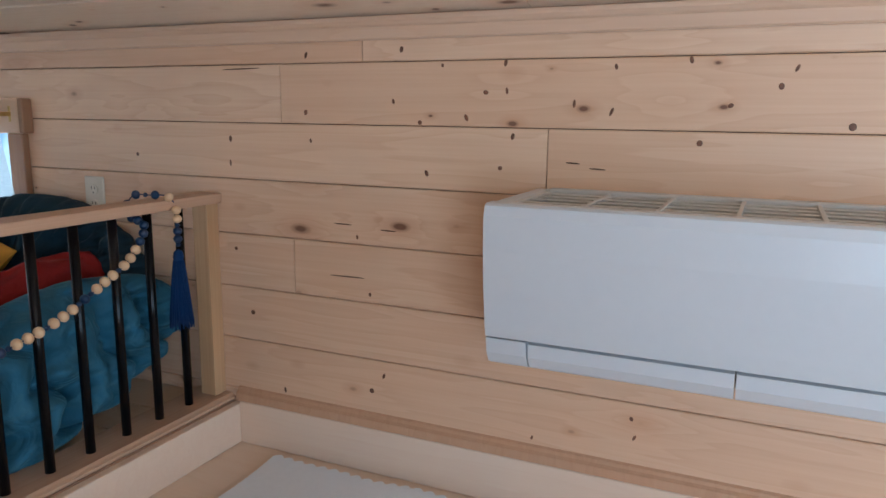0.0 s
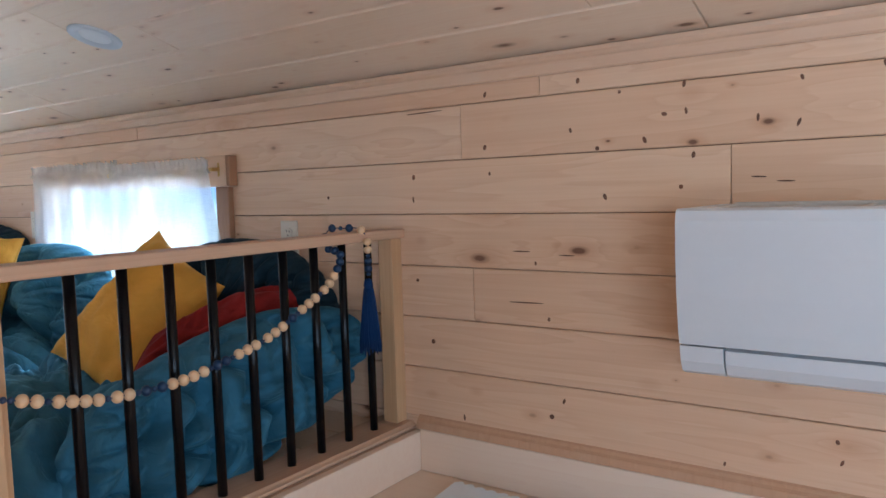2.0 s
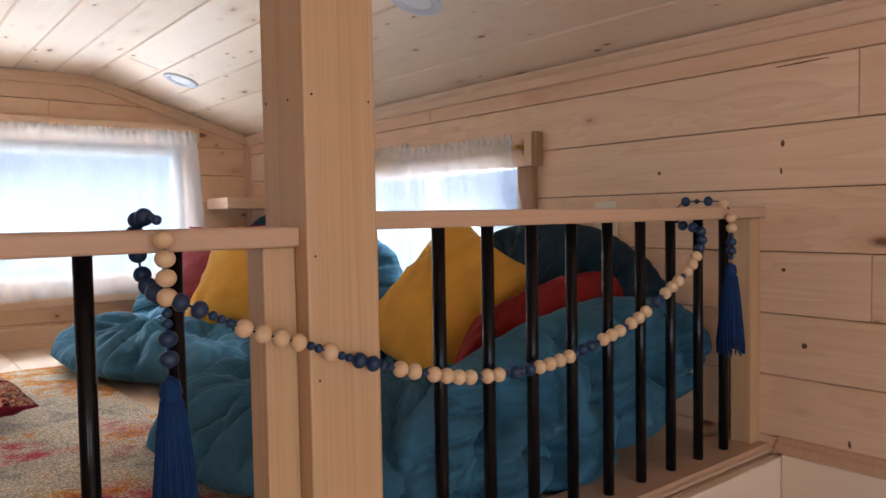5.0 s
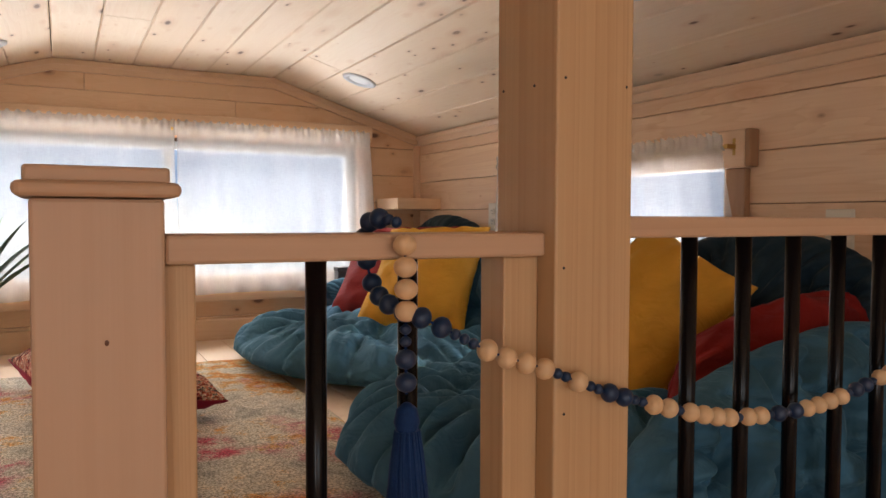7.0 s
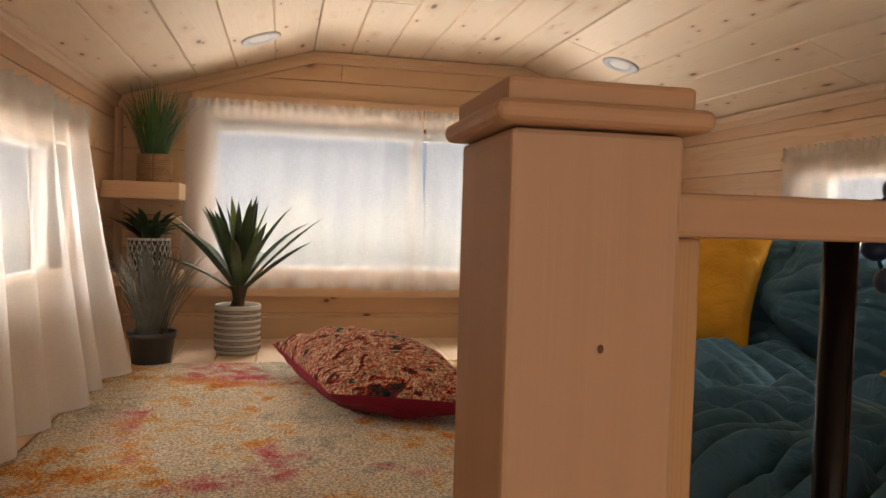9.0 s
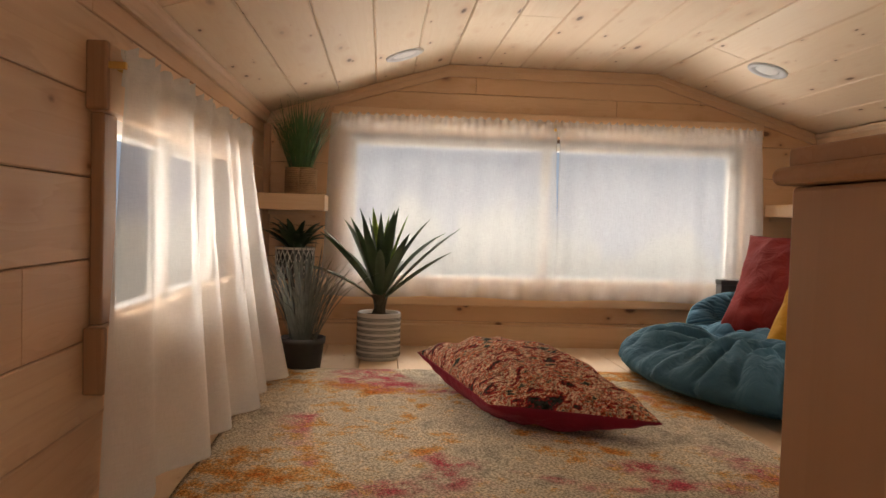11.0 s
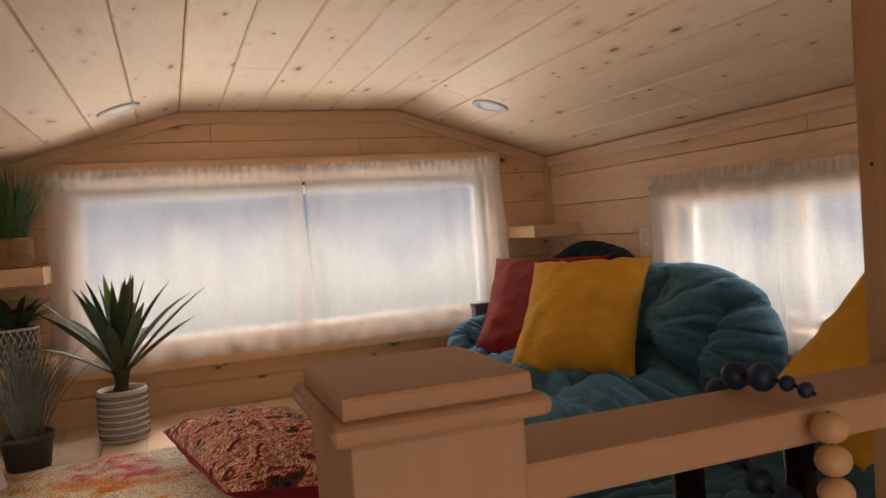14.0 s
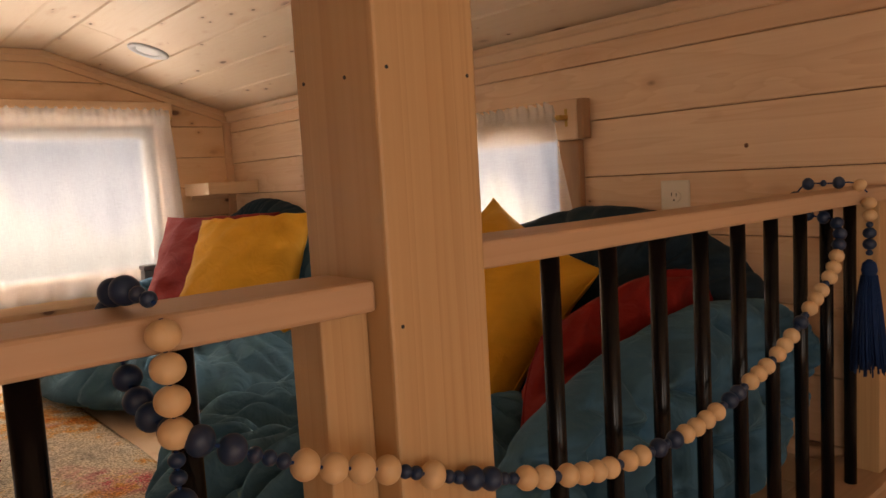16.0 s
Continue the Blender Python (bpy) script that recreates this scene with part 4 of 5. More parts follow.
# ---- rug ----
def rug():
    ob = thing("rug", "faded beige, orange and pink mottled pile rug", "rug", at=(1.5, 0, LOFT))
    bm = bmesh.new()
    x0, x1, y0, y1 = 0.53, 2.56, -1.09, 0.24
    nx, ny = 70, 70
    rows = []
    for j in range(ny + 1):
        row = []
        for i in range(nx + 1):
            x, y = x0 + (x1 - x0) * i / nx, y0 + (y1 - y0) * j / ny
            e = min(i, nx - i, j, ny - j)
            z = LOFT + 0.0005 + (0.012 if e > 0 else 0.0) + (0.0025 * noise.noise(Vector((x * 9, y * 9, 0))) if e else 0)
            row.append(bm.verts.new((x + 0.008 * noise.noise(Vector((0, y * 4, 1))), y + 0.008 * noise.noise(Vector((x * 4, 0, 2))), z)))
        rows.append(row)
    for a, b in zip(rows, rows[1:]):
        for i in range(nx):
            bm.faces.new((a[i], a[i + 1], b[i + 1], b[i]))
    base = bm.faces.new([*rows[0][::-1], *[r[0] for r in rows[1:]], *rows[-1][1:], *[r[-1] for r in rows[-2:0:-1]]])
    bmesh.ops.recalc_face_normals(bm, faces=bm.faces)
    part("mat", bm, RUG, ob, smooth=True)


rug()


# ---- cushions ----
def cushion(name, label, m, ru, rv, thick, seed, material, dimples=True, under=0.35, plump=0.0, folds=0, gathers=60, depth=0.3, ridges=40, gather=0.2, ribs=0.0, rib_depth=0.75, rings=64, around=440):
    """A round stuffed cushion in the plane of m: puckered rim, creases that run in to the tufts, or long soft folds."""
    rng = random.Random(seed)
    ob = thing(name, label, "cushion", at=m.translation)
    tufts = [(0.0, 0.0)] + [(0.5 * math.cos(a), 0.5 * math.sin(a)) for a in [math.pi * (i + 0.3) / 3 for i in range(6)]] if dimples else []
    creases = []

    def crease(r0, a0, r1, a1, deep, wide):
        creases.append((r0 * math.cos(a0), r0 * math.sin(a0), r1 * math.cos(a1), r1 * math.sin(a1), deep, wide))

    for i in range(gathers):
        a = 2 * math.pi * (i + rng.uniform(-0.4, 0.4)) / gathers
        crease(rng.choice((rng.uniform(0.3, 0.6), rng.uniform(0.55, 0.82))), a + rng.uniform(-0.22, 0.22), rng.uniform(0.93, 1.0), a, depth * rng.uniform(0.45, 1.3), rng.uniform(0.022, 0.05))
    for k, (tx, ty) in enumerate(tufts):
        for i in range(7):
            a, ln = 2 * math.pi * (i + rng.uniform(-0.3, 0.3)) / 7, rng.uniform(0.14, 0.30)
            creases.append((tx, ty, tx + ln * math.cos(a), ty + ln * math.sin(a), rng.uniform(0.2, 0.42), rng.uniform(0.025, 0.05)))
        if k:
            a = math.atan2(ty, tx)
            crease(0.5, a, 0.97, a + rng.uniform(-0.08, 0.08), 0.42, 0.06)
            crease(0.0, a, 0.5, a, 0.24, 0.055)
            creases.append((tx, ty, 0.5 * math.cos(a + math.pi / 3), 0.5 * math.sin(a + math.pi / 3), 0.20, 0.055))
    for i in range(folds):
        x = -0.86 + 1.72 * (i + 0.5 + rng.uniform(-0.28, 0.28)) / folds
        reach = max(0.15, (1 - x * x) ** 0.5)
        y0, y1, slant = -reach * rng.uniform(0.7, 1.0), reach * rng.uniform(0.35, 1.0), rng.uniform(-0.10, 0.10)
        creases.append((x - slant, y0, x + slant, y1, rng.uniform(0.35, 0.7), rng.uniform(0.055, 0.11)))
        creases.append((x - slant, y0, x + slant * 0.9, y1 * 0.95, rng.uniform(0.12, 0.3), 0.02))
        creases.append((x + 0.02, y0 * 0.3, x + rng.uniform(-0.16, 0.16), y0 * 0.3 + rng.uniform(0.25, 0.5), rng.uniform(0.08, 0.2), 0.022))
    R = np.repeat(((np.arange(rings) + 1) / rings)[:, None] ** 0.75, around, 1)
    A = np.repeat((2 * np.pi * np.arange(around) / around)[None, :], rings, 0)
    X, Y = R * np.cos(A), R * np.sin(A)

    def soft(scale, shift):
        return np.array([noise.noise(Vector((scale * x, scale * y, shift))) for x, y in zip(X.ravel(), Y.ravel())]).reshape(X.shape)

    low, mid = soft(2.2, seed + 0.3), soft(6.0, seed + 7.3)
    WX, WY = X + 0.035 * mid + 0.05 * low, Y + 0.035 * soft(5.0, seed + 3.1)
    P = np.sqrt(np.maximum(0.0, 1 - R ** 3.6))
    keep = np.ones_like(X)
    for x0, y0, x1, y1, deep, wide in creases:
        dx, dy = x1 - x0, y1 - y0
        k = np.clip(((WX - x0) * dx + (WY - y0) * dy) / (dx * dx + dy * dy), 0, 1)
        d = np.hypot(WX - x0 - k * dx, WY - y0 - k * dy)
        keep *= 1 - deep * np.exp(-(d / wide) ** 1.4) * (0.35 + 0.65 * k)
    for tx, ty in tufts:
        keep *= 1 - 0.5 * np.exp(-((X - tx) ** 2 + (Y - ty) ** 2) / 0.012)
    ridge = np.abs(np.sin(A * ridges * 0.5 + 2.0 * low + 0.8 * mid + 2.0 * np.sin(3 * A + seed))) ** 0.9 - 0.6
    swell = np.clip((R - 0.25) / 0.5, 0, 1) * np.clip(0.75 + 1.1 * soft(2.7, seed + 21.0), 0.1, 1.4)
    keep = keep + gather * ridge * swell
    if ribs:
        keep = keep + rib_depth * (np.abs(np.sin(ribs * X + 0.8 * Y + 2.2 * low + 0.5 * mid)) ** 0.8 - 0.7) * np.clip(0.7 - 0.5 * Y, 0.25, 1.0)
    H = P * (0.12 + 0.93 * keep + 0.16 * low + 0.05 * mid + plump * (1 - R * R))
    wob = 1 + 0.04 * low - 0.05 * (1 - keep) * R ** 4

    def place(r, a, z, w=1.0):
        return m @ Vector((ru * r * w * math.cos(a), rv * r * w * math.sin(a), z))

    bm = bmesh.new()
    tops = [[bm.verts.new(place(R[j, i], A[j, i], thick * H[j, i], wob[j, i])) for i in range(around)] for j in range(rings)]
    bots = [[bm.verts.new(place(R[j, i], A[j, i], -thick * under * max(0, 1 - R[j, i] ** 4) ** 0.5, wob[j, i])) for i in range(around)] for j in range(3, rings - 1, 4)] + [tops[-1]]
    for stack, mid_v, flip in ((tops, bm.verts.new(place(0, 0, thick * float(H[0].mean()))), False), (bots, bm.verts.new(place(0, 0, -thick * under)), True)):
        for i in range(around):
            f = (mid_v, stack[0][i], stack[0][(i + 1) % around])
            bm.faces.new(f[::-1] if flip else f)
        for a, b in zip(stack, stack[1:]):
            for i in range(around):
                f = (a[i], b[i], b[(i + 1) % around], a[(i + 1) % around])
                bm.faces.new(f[::-1] if flip else f)
    part("cover", bm, material, ob, smooth=True)
    for tx, ty in tufts:
        near = np.unravel_index(np.argmin((X - tx) ** 2 + (Y - ty) ** 2), X.shape)
        bt = bmesh.new()
        bmesh.ops.create_uvsphere(bt, u_segments=12, v_segments=8, radius=0.009, matrix=Matrix.Translation(place(math.hypot(tx, ty), math.atan2(ty, tx), thick * H[near] + 0.002)))
        part("tuft_button", bt, material, ob, smooth=True)
    return ob


def axes_from(normal, up, centre):
    n = Vector(normal).normalized()
    v = (Vector(up) - n * n.dot(Vector(up))).normalized()
    return frame_axes(v.cross(n), v, n, centre)


cushion("floor_cushion", "round tufted teal velvet cushion flat on the floor", pose(0.80, 0.66, LOFT + 0.065, 0, 0, 10), 0.67, 0.53, 0.125, 11, TEAL, under=0.5, gathers=64, depth=0.30, ridges=26, gather=0.62)
cushion("back_cushion", "round teal velvet cushion propped against the wall", axes_from((0.05, -1, 0.30), (0, 0, 1), (1.02, 1.03, 0.985)), 0.50, 0.265, 0.11, 12, TEAL, dimples=False, under=0.5, plump=0.3, folds=3, gathers=26, depth=0.25, ridges=16, gather=0.15, ribs=3.2)
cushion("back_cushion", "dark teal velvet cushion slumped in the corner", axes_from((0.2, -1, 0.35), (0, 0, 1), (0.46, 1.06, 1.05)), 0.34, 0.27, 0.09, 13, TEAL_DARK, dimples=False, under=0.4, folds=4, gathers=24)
cushion("floor_cushion", "round tufted teal velvet cushion flat beside the railing", pose(2.06, 0.58, LOFT + 0.065, 0, 0, 40), 0.515, 0.53, 0.125, 14, TEAL, under=0.5, gathers=76, depth=0.34, ridges=30, gather=0.72)
cushion("back_cushion", "ribbed teal velvet cushion leaning against the balusters", axes_from((1, -0.04, 0.20), (0, -0.17, 1), (2.503, 0.755, 0.915)), 0.455, 0.172, 0.105, 15, TEAL, dimples=False, under=0.6, plump=0.05, folds=4, gathers=24, depth=0.25, ridges=12, gather=0.1, ribs=8.5, rib_depth=1.25)
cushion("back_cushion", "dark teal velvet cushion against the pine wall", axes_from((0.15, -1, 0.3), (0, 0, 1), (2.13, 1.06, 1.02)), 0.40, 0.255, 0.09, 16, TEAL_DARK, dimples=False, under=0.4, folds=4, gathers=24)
grey = thing("storage_box", "small dark grey box beside the window", "box", at=(0.14, 0.76, LOFT))
part("body", box((0.115, 0.695, LOFT + 0.0005), (0.165, 0.80, 1.05), 0.004), GREY_CARD, grey)
part("lid", box((0.112, 0.692, 1.0505), (0.168, 0.803, 1.07), 0.004), GREY_CARD, grey)
cushion("back_cushion", "teal velvet cushion pushed up against the gable wall", axes_from((1, -0.25, 0.55), (0, 0, 1), (0.27, 0.74, 0.89)), 0.22, 0.15, 0.07, 17, TEAL, dimples=False, under=0.4, folds=3, gathers=20)


def pillow(name, label, corners, thick, materials, seed, back=1.0, slip=0.095, rumple=1.0):
    """A square pillow between four corners (low a, low b, high b, high a): pinched corners, soft creases."""
    A, B, C, D = (Vector(c) for c in corners)
    ob = thing(name, label, "pillow", at=(A + B + C + D) / 4)
    n = (B - A).cross(D - A).normalized()
    k = 30

    def at(u, v, side):
        uu, vv = u * (1 - slip * (1 - v * v)), v * (1 - slip * (1 - u * u))
        p = (A * (1 - uu) * (1 - vv) + B * (1 + uu) * (1 - vv) + C * (1 + uu) * (1 + vv) + D * (1 - uu) * (1 + vv)) / 4
        puff = ((1 - u * u) * (1 - v * v)) ** 0.42
        rim = max(abs(u), abs(v))
        crease = 0.13 * math.sin(14 * (u * v) + 5 * noise.noise(Vector((2 * u, 2 * v, seed)))) * rim + 0.14 * noise.noise(Vector((1.6 * u, 1.6 * v, seed + side)))
        crease += 0.07 * math.sin(9 * (u - 0.6 * v) + 4 * noise.noise(Vector((3 * u, 3 * v, seed + 7))))
        return p + n * side * thick * (back if side < 0 else 1.0) * puff * (1 + rumple * crease)

    def tri(i):
        return math.sin((i / k - 0.5) * math.pi)

    bm_f, bm_b = bmesh.new(), bmesh.new()
    for bm, side in ((bm_f, 1), (bm_b, -1)):
        g = [[bm.verts.new(at(tri(i), tri(j), side)) for i in range(k + 1)] for j in range(k + 1)]
        for j in range(k):
            for i in range(k):
                f = (g[j][i], g[j][i + 1], g[j + 1][i + 1], g[j + 1][i])
                bm.faces.new(f if side > 0 else f[::-1])
    part("front", bm_f, materials[0], ob, smooth=True)
    part("back", bm_b, materials[-1], ob, smooth=True)
    loop = [at(tri(i), -1, 0) for i in range(k)] + [at(1, tri(i), 0) for i in range(k)] + [at(tri(k - i), 1, 0) for i in range(k)] + [at(-1, tri(k - i), 0) for i in range(k + 1)]
    pip = bmesh.new()
    tube(pip, loop, 0.0022, 6)
    part("seam", pip, materials[-1], ob, smooth=True)
    return ob


pillow("throw_pillow", "mustard yellow velvet pillow on the teal cushion", [(0.82, 0.52, 0.885), (1.15, 0.805, 0.885), (1.007, 0.997, 1.262), (0.552, 0.795, 1.248)], 0.095, [MUSTARD], 21)
pillow("throw_pillow", "brick red velvet pillow behind the yellow one", [(0.40, 0.57, 0.885), (0.90, 0.88, 0.885), (0.72, 1.02, 1.262), (0.169, 0.809, 1.257)], 0.085, [BRICKRED], 22)
pillow("throw_pillow", "mustard yellow velvet pillow standing on a corner", [(2.15, 0.67, 0.83), (2.22, 0.965, 1.14), (1.87, 1.0, 1.295), (1.77, 0.69, 0.96)], 0.085, [MUSTARD], 23)
pillow("throw_pillow", "crumpled brick red pillow behind the balusters", [(2.42, 0.54, 0.85), (2.46, 0.98, 0.90), (2.37, 1.06, 1.135), (2.29, 0.69, 1.055)], 0.085, [BRICKRED], 24, slip=-0.22, rumple=2.2)
pillow("floor_pillow", "red and orange printed floor pillow with a crimson underside", [(0.66, -0.58, 0.84), (1.33, -0.44, 0.835), (1.45, -0.053, 0.825), (0.80, -0.16, 0.845)], 0.10, [PRINT, CRIMSON], 25, back=0.85, slip=0.03)


# ---- plants ----
def blade(bm, base, direction, length, width, droop, rng, fold=0.25, segments=7):
    """One tapering leaf that arches over."""
    d = Vector((math.cos(direction), math.sin(direction), 0))
    side = Vector((-d.y, d.x, 0))
    lean = rng
    rows = []
    for i in range(segments + 1):
        s = i / segments
        ang = lean + droop * s ** 1.4
        if i == 0:
            p = Vector(base)
        else:
            p = p + (d * math.sin(ang) + Vector((0, 0, 1)) * math.cos(ang)) * (length / segments)
        w = width * (0.55 + 1.2 * s) * (1 - s ** 2.2) if s < 1 else 0.0004
        up = d * -math.cos(ang) + Vector((0, 0, 1)) * math.sin(ang)
        rows.append((bm.verts.new(p - side * w / 2 + up * fold * w), bm.verts.new(p), bm.verts.new(p + side * w / 2 + up * fold * w)))
    for a, b in zip(rows, rows[1:]):
        bm.faces.new((a[0], a[1], b[1], b[0])), bm.faces.new((a[1], a[2], b[2], b[1]))
    return bm


def soil(ob, centre, r):
    bm = bmesh.new()
    lathe(bm, [(r, -0.006), (r, 0.0), (r * 0.6, 0.004), (0.002, 0.006)], centre, 24)
    for v in bm.verts:
        v.co.z += 0.003 * noise.noise(v.co * 90)
    part("soil", bm, SOIL, ob, smooth=False)


def yucca(x, y):
    ob = thing("potted_yucca", "spiky dark green yucca in a banded cream pot", "plant", at=(x, y, LOFT))
    h, r = 0.178, 0.082
    bm = bmesh.new()
    lathe(bm, [(0.001, 0.0005), (r - 0.01, 0.0005), (r - 0.004, 0.006), (r, 0.02), (r, h - 0.004), (r - 0.003, h), (r - 0.008, h - 0.002), (r - 0.008, h - 0.02), (0.001, h - 0.021)], (x, y, LOFT), 48)
    pot = part("pot", bm, CERAMIC, ob, "cream ceramic pot", smooth=True)
    n = 7
    for i in range(n):
        z = LOFT + 0.022 + (h - 0.045) * i / (n - 1)
        for dz, rr in ((-0.005, 0.0012), (0.005, 0.0012)):
            ring = bmesh.new()
            lathe(ring, [(r - 0.001, -0.0012), (r + 0.0012, -0.001), (r + 0.0012, 0.001), (r - 0.001, 0.0012)], (x, y, z + dz), 48)
            part("band", ring, CHARCOAL, pot, "thin dark band")
        dots = bmesh.new()
        for k in range(64):
            a = 2 * math.pi * k / 64
            bmesh.ops.create_cube(dots, size=1, matrix=Matrix.Translation((x + r * math.cos(a), y + r * math.sin(a), z)) @ pose(0, 0, 0, 0, 0, math.degrees(a)) @ Matrix.Diagonal((0.0016, 0.0044, 0.0042, 1)))
        part("dot_band", dots, CHARCOAL, pot, "row of small dark dots")
    soil(ob, (x, y, LOFT + h - 0.014), r - 0.009)
    trunk = bmesh.new()
    lathe(trunk, [(0.034, 0.0), (0.026, 0.014), (0.022, 0.035), (0.026, 0.06), (0.034, 0.082), (0.02, 0.09)], (x, y, LOFT + h - 0.016), 14)
    for v in trunk.verts:
        v.co += Vector((noise.noise(v.co * 60), noise.noise(v.co * 55 + Vector((5, 0, 0))), 0)) * 0.007
    part("trunk", trunk, plain("yucca_bark", (0.06, 0.045, 0.025), 0.9, grain=0.5, scale=90, relief=0.8), ob)
    rng = random.Random(7)
    for i in range(25):
        s = i / 24
        a = 2.4 * i + rng.uniform(-0.3, 0.3)
        lean = 0.06 + 1.05 * s + rng.uniform(-0.07, 0.07)
        ln = rng.uniform(0.29, 0.37) * (0.9 + 0.3 * s)
        bm = bmesh.new()
        blade(bm, (x + 0.012 * math.cos(a), y + 0.012 * math.sin(a), LOFT + h + 0.07 - 0.03 * s), a, ln, rng.uniform(0.034, 0.050), 0.1 + 0.75 * s * rng.random(), lean * 0.82, 0.22)
        part("leaf", bm, LEAF_LIGHT if i in (1, 4, 6) else LEAF, ob, "pale green young leaf" if i in (1, 4, 6) else "", smooth=True)


yucca(0.30, -0.712)


def grass(ob, centre, count, length, spread, width, material, seed, r0, arch, name="blades"):
    rng = random.Random(seed)
    bm = bmesh.new()
    for i in range(count):
        a, q = rng.uniform(0, 6.283), rng.random() ** 0.7
        b = (centre[0] + r0 * q * math.cos(a), centre[1] + r0 * q * math.sin(a), centre[2])
        blade(bm, b, a + rng.uniform(-0.5, 0.5), length * rng.uniform(0.7, 1.08), width * rng.uniform(0.7, 1.2), arch * rng.random() ** 1.5, spread * q * rng.uniform(0.5, 1.1), 0.15, 6)
    return part(name, bm, material, ob, smooth=True)


def shelf_grass(x, y, z):
    ob = thing("potted_grass", "bright green grass in a rope-wrapped pot on the shelf", "plant", at=(x, y, z))
    r, h = 0.06, 0.105
    bm = bmesh.new()
    lathe(bm, [(0.001, 0.0005), (r - 0.004, 0.0005), (r - 0.003, h), (r - 0.008, h), (r - 0.009, h - 0.015), (0.001, h - 0.016)], (x, y, z), 32)
    pot = part("pot", bm, JUTE, ob, smooth=True)
    for i in range(13):
        ring = bmesh.new()
        zz = z + 0.005 + (h - 0.009) * i / 12
        pts = [(x + r * math.cos(t), y + r * math.sin(t), zz + 0.0012 * math.sin(3 * t + i)) for t in [2 * math.pi * k / 36 for k in range(37)]]
        tube(ring, pts, 0.0044, 6)
        part("rope_turn", ring, JUTE, pot, smooth=True)
    grass(ob, (x, y, z + h - 0.012), 240, 0.27, 0.34, 0.0042, GRASS, 31, r - 0.014, 0.75)


shelf_grass(0.13, -1.035, 1.3672)


def grey_grass(x, y):
    ob = thing("potted_grass", "grey-green ornamental grass in a dark plastic pot", "plant", at=(x, y, LOFT))
    h = 0.115
    bm = bmesh.new()
    lathe(bm, [(0.001, 0.0005), (0.058, 0.0005), (0.06, 0.004), (0.072, h - 0.022), (0.076, h - 0.02), (0.078, h), (0.073, h), (0.070, h - 0.014), (0.001, h - 0.015)], (x, y, LOFT), 36)
    part("pot", bm, POT_BLACK, ob, "dark grey plastic pot", smooth=True)
    soil(ob, (x, y, LOFT + h - 0.012), 0.069)
    grass(ob, (x, y, LOFT + h - 0.01), 150, 0.33, 0.45, 0.0085, GRASS_GREY, 32, 0.045, 1.0)


grey_grass(0.53, -0.972)


def basket_plant(x, y, z):
    ob = thing("potted_plant", "dark leafy plant in a white lattice basket on the shelf", "plant", at=(x, y, z))
    r, h = 0.076, 0.118
    bm = bmesh.new()
    lathe(bm, [(0.001, 0.0005), (r - 0.012, 0.0005), (r - 0.004, h * 0.5), (r - 0.003, h), (r - 0.009, h), (r - 0.01, h - 0.02), (0.001, h - 0.021)], (x, y, z), 32)
    pot = part("basket", bm, CHARCOAL, ob, "dark liner of the basket", smooth=True)
    for turn in (1, -1):
        bm = bmesh.new()
        for k in range(22):
            a0 = 2 * math.pi * k / 22
            pts = []
            for i in range(7):
                s = i / 6
                a = a0 + turn * 0.6 * s
                rr = (r - 0.012) + (0.010 * min(1, s * 2)) + 0.0015
                pts.append((x + rr * math.cos(a), y + rr * math.sin(a), z + 0.004 + (h - 0.006) * s))
            tube(bm, pts, 0.0019, 5)
        part("lattice", bm, BASKET, pot, "white woven lattice")
    bm = bmesh.new()
    pts = [(x + (r - 0.002) * math.cos(t), y + (r - 0.002) * math.sin(t), z + h) for t in [2 * math.pi * k / 36 for k in range(37)]]
    tube(bm, pts, 0.005, 8)
    part("rim", bm, BASKET, pot, "white rolled rim", smooth=True)
    soil(ob, (x, y, z + h - 0.012), r - 0.011)
    rng = random.Random(5)
    for i in range(34):
        a = rng.uniform(0, 6.283)
        bm = bmesh.new()
        blade(bm, (x + 0.03 * math.cos(a) * rng.random(), y + 0.03 * math.sin(a) * rng.random(), z + h - 0.01), a, rng.uniform(0.10, 0.165), rng.uniform(0.026, 0.04), rng.uniform(0.3, 1.3), rng.uniform(0.1, 0.8), 0.2, 6)
        part("leaf", bm, LEAF, ob, smooth=True)


basket_plant(0.13, -1.052, 1.0362)

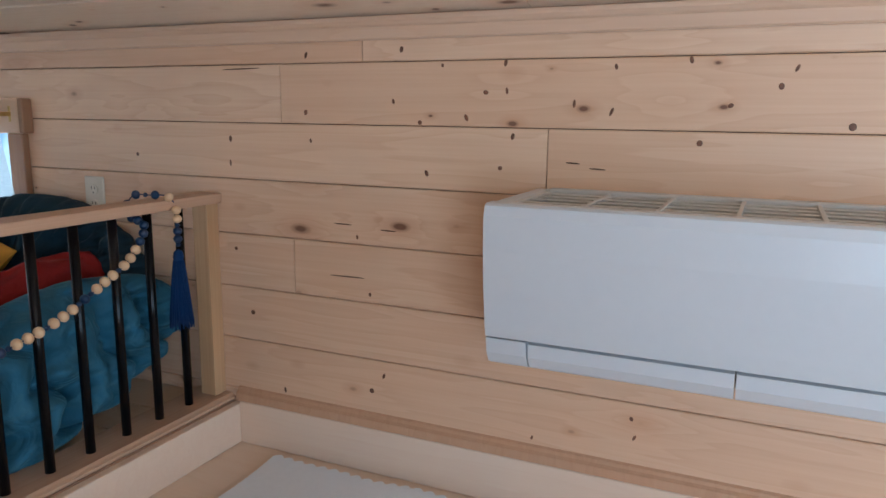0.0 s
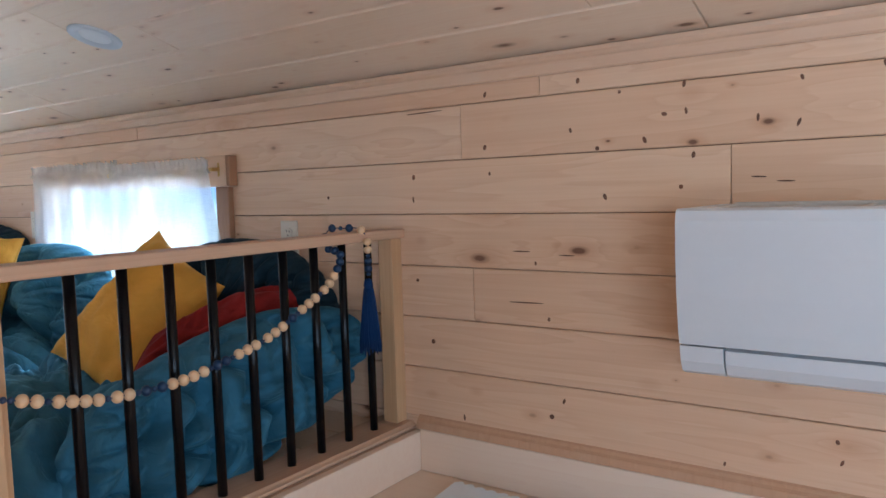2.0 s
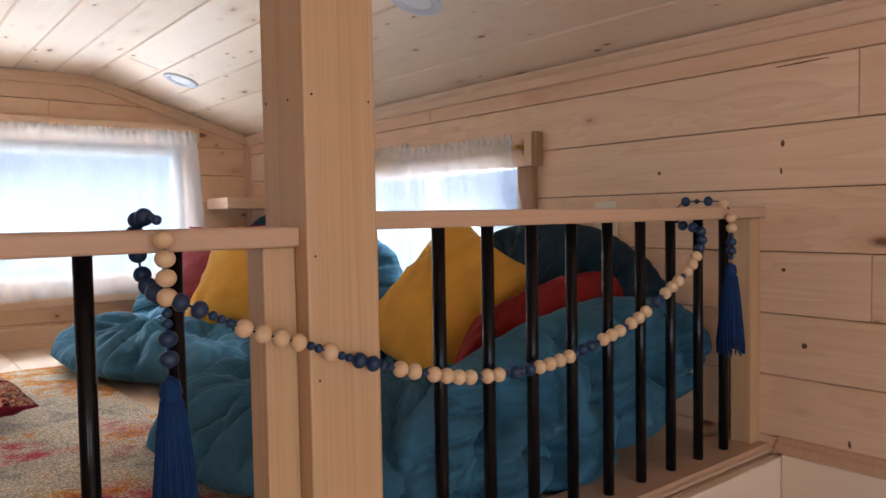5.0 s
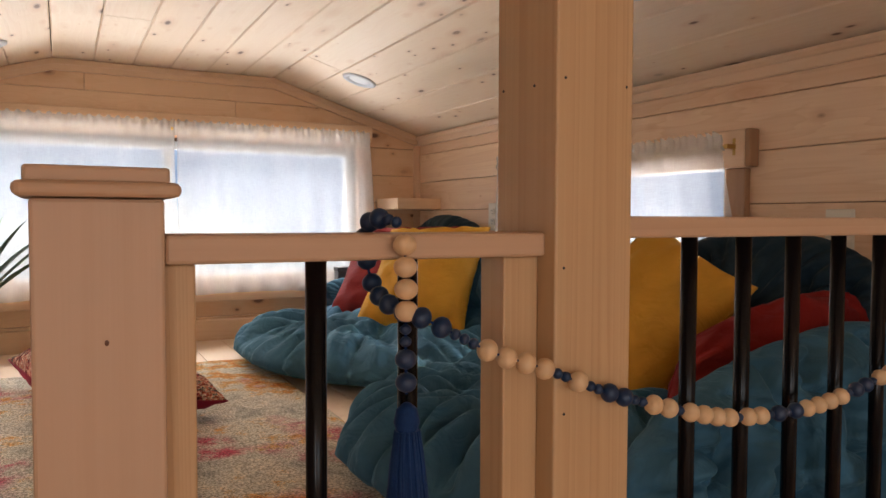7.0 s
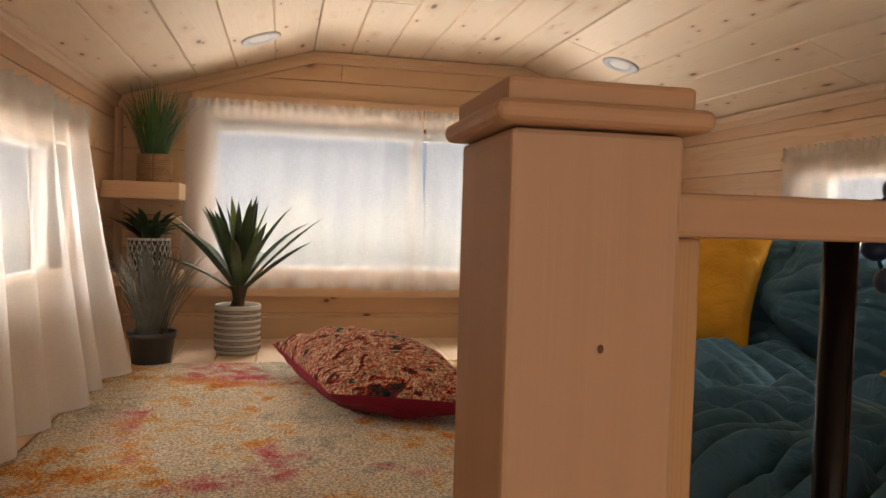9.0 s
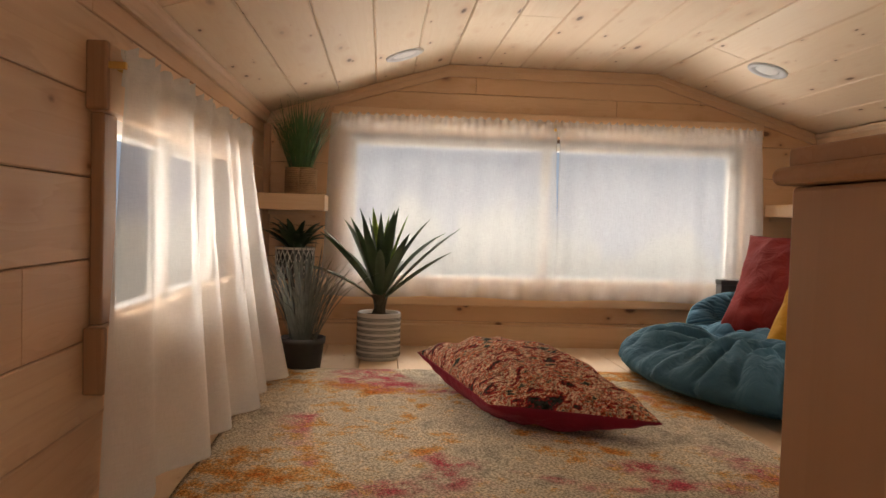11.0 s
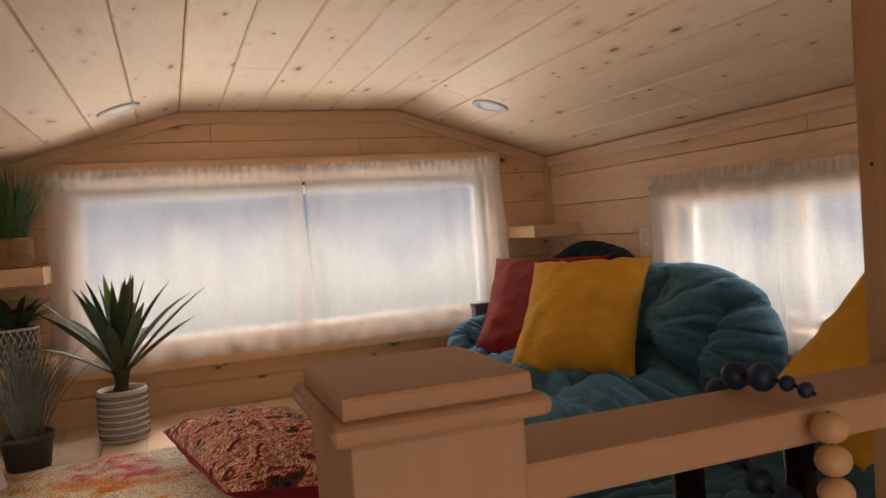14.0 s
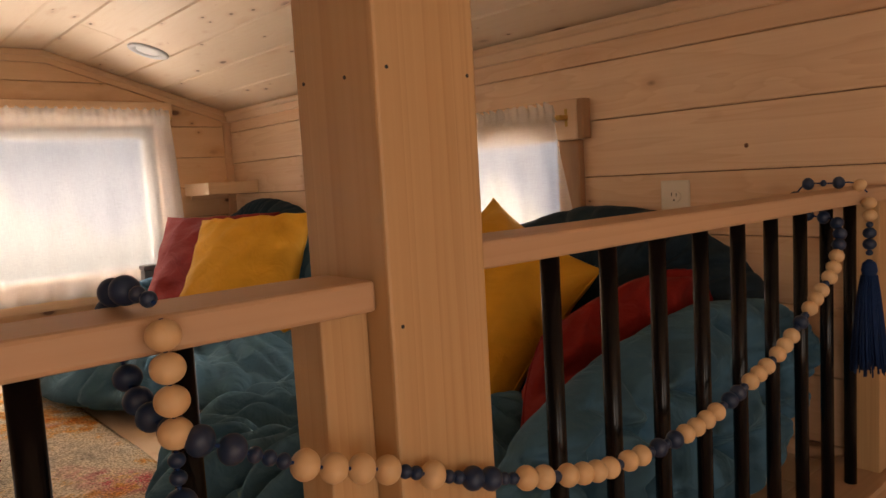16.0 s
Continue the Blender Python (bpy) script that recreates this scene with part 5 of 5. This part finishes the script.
# ---- wall and floor boards, each a piece of its wall ----
def clad(wall, m, u_span, rows, holes, material, seed, joints=None, sign=1):
    """Rows of boards with staggered ends, cut round the holes."""
    rng = random.Random(seed)
    for r, (v0, v1) in enumerate(rows):
        if joints and r in joints:
            ends = [u_span[0], *joints[r], u_span[1]]
        else:
            ends, u = [u_span[0]], u_span[0] + rng.uniform(0.5, 2.2)
            while u < u_span[1] - 0.3:
                ends.append(u)
                u += rng.uniform(1.2, 2.6)
            ends.append(u_span[1])
        for a, b in zip(ends, ends[1:]):
            pieces = [(a, b, v0, v1)]
            for h0, h1, z0, z1 in holes:
                cut = []
                for p0, p1, q0, q1 in pieces:
                    if p1 <= h0 or p0 >= h1 or q1 <= z0 or q0 >= z1:
                        cut.append((p0, p1, q0, q1))
                        continue
                    if p0 < h0:
                        cut.append((p0, h0, q0, q1))
                    if p1 > h1:
                        cut.append((h1, p1, q0, q1))
                    if q0 < z0:
                        cut.append((max(p0, h0), min(p1, h1), q0, z0))
                    if q1 > z1:
                        cut.append((max(p0, h0), min(p1, h1), z1, q1))
                pieces = cut
            for p0, p1, q0, q1 in pieces:
                if p1 - p0 > 0.01 and q1 - q0 > 0.012:
                    bm = bmesh.new()
                    if sign > 0:
                        board(bm, m, p0, p1, q0, q1, THICK - 0.0005)
                    else:
                        board(bm, m, -p1, -p0, q0, q1, THICK - 0.0005)
                    part("board", bm, material, wall)


ROW = 0.1375
rows_side = [(0.0, 0.122), (0.122, 0.2555), (0.2555, 0.389), (0.389, 0.5225), (0.5225, 0.656), (0.656, 0.785)]
rows_side += [(0.785 + ROW * i, 0.785 + ROW * (i + 1)) for i in range(6)] + [(0.785 + ROW * 6, 1.76)]
clad(wall_right, frame_axes((-1, 0, 0), (0, 0, 1), (0, -1, 0), (0, RIGHT, 0)), (0.0, BACK), rows_side, [WIN_RIGHT], PINE, 3,
     joints={11: [2.903, 5.2], 10: [3.557, 5.6], 8: [2.93, 4.9], 9: [1.6, 4.4], 7: [0.8, 4.6], 6: [2.2, 4.7]}, sign=-1)
clad(wall_left, frame_axes((1, 0, 0), (0, 0, 1), (0, 1, 0), (0, LEFT, 0)), (0.0, BACK), rows_side, [WIN_LEFT, WIN_ROOM], PINE, 8)
rows_end = [(LOFT - 0.01, 0.855), (0.855, 0.985), (0.985, 1.115), (1.115, 1.245), (1.245, 1.375), (1.375, 1.505), (1.505, 1.64), (1.64, 1.742), (1.742, 1.815), (1.815, 1.96)]
clad(wall_end, frame_axes((0, 1, 0), (0, 0, 1), (1, 0, 0), (0, 0, 0)), (LEFT, RIGHT), rows_end, [WIN_END], PINE_Y, 5)
deck = bpy.data.objects["loft_deck"]
for i in range(17):
    y0 = LEFT + 0.14 * i
    m = frame_axes((1, 0, 0), (0, 1, 0), (0, 0, 1), (0, 0, LOFT))
    bm = bmesh.new()
    board(bm, m, 0.0, 2.62, y0, min(y0 + 0.14, RIGHT), 0.012, 0.0015)
    part("board", bm, PINE_FLOOR, deck)

# knots that stand out on the long wall, (along, up)
KNOTS = [(3.224, 1.635), (3.322, 1.600), (3.463, 1.603), (2.973, 1.499), (3.204, 1.525), (3.421, 1.544), (3.467, 1.547), (3.378, 1.492), (3.608, 1.522), (3.682, 1.507), (3.687, 1.592), (3.824, 1.602),
         (3.897, 1.52), (3.848, 1.451), (3.978, 1.554), (4.001, 1.585), (4.095, 1.485), (3.482, 1.455), (2.985, 1.434), (2.749, 1.433), (2.746, 1.374), (2.436, 1.385), (3.286, 1.371), (3.456, 1.389),
         (3.108, 1.215), (2.752, 1.158), (3.141, 1.081), (3.144, 0.844), (2.891, 0.803), (3.177, 0.886), (3.545, 0.805), (3.755, 0.888), (3.763, 0.848), (2.798, 0.996), (2.977, 1.628), (3.269, 1.480)]
rng = random.Random(12)
for x, z in KNOTS:
    a, b = rng.uniform(0.0028, 0.0065), rng.uniform(0.004, 0.0085)
    bm = bmesh.new()
    bmesh.ops.create_icosphere(bm, subdivisions=2, radius=1, matrix=Matrix.Translation((x, RIGHT, z)) @ pose(0, 0, 0, 0, rng.uniform(-25, 25), 0) @ Matrix.Diagonal((a, 0.0006, b, 1)))
    part("knot", bm, KNOT, wall_right, smooth=True)
for x, z, ln in ((3.07, 1.243, 0.05), (3.19, 1.236, 0.042), (3.08, 1.118, 0.10), (3.61, 1.405, 0.03), (3.66, 1.395, 0.035), (2.79, 1.60, 0.12)):
    bm = bmesh.new()
    bmesh.ops.create_icosphere(bm, subdivisions=2, radius=1, matrix=Matrix.Translation((x, RIGHT, z)) @ pose(0, 0, 0, 0, rng.uniform(-2, 3), 0) @ Matrix.Diagonal((ln / 2, 0.0004, 0.0016, 1)))
    part("crack", bm, BACKING, wall_right, smooth=True)
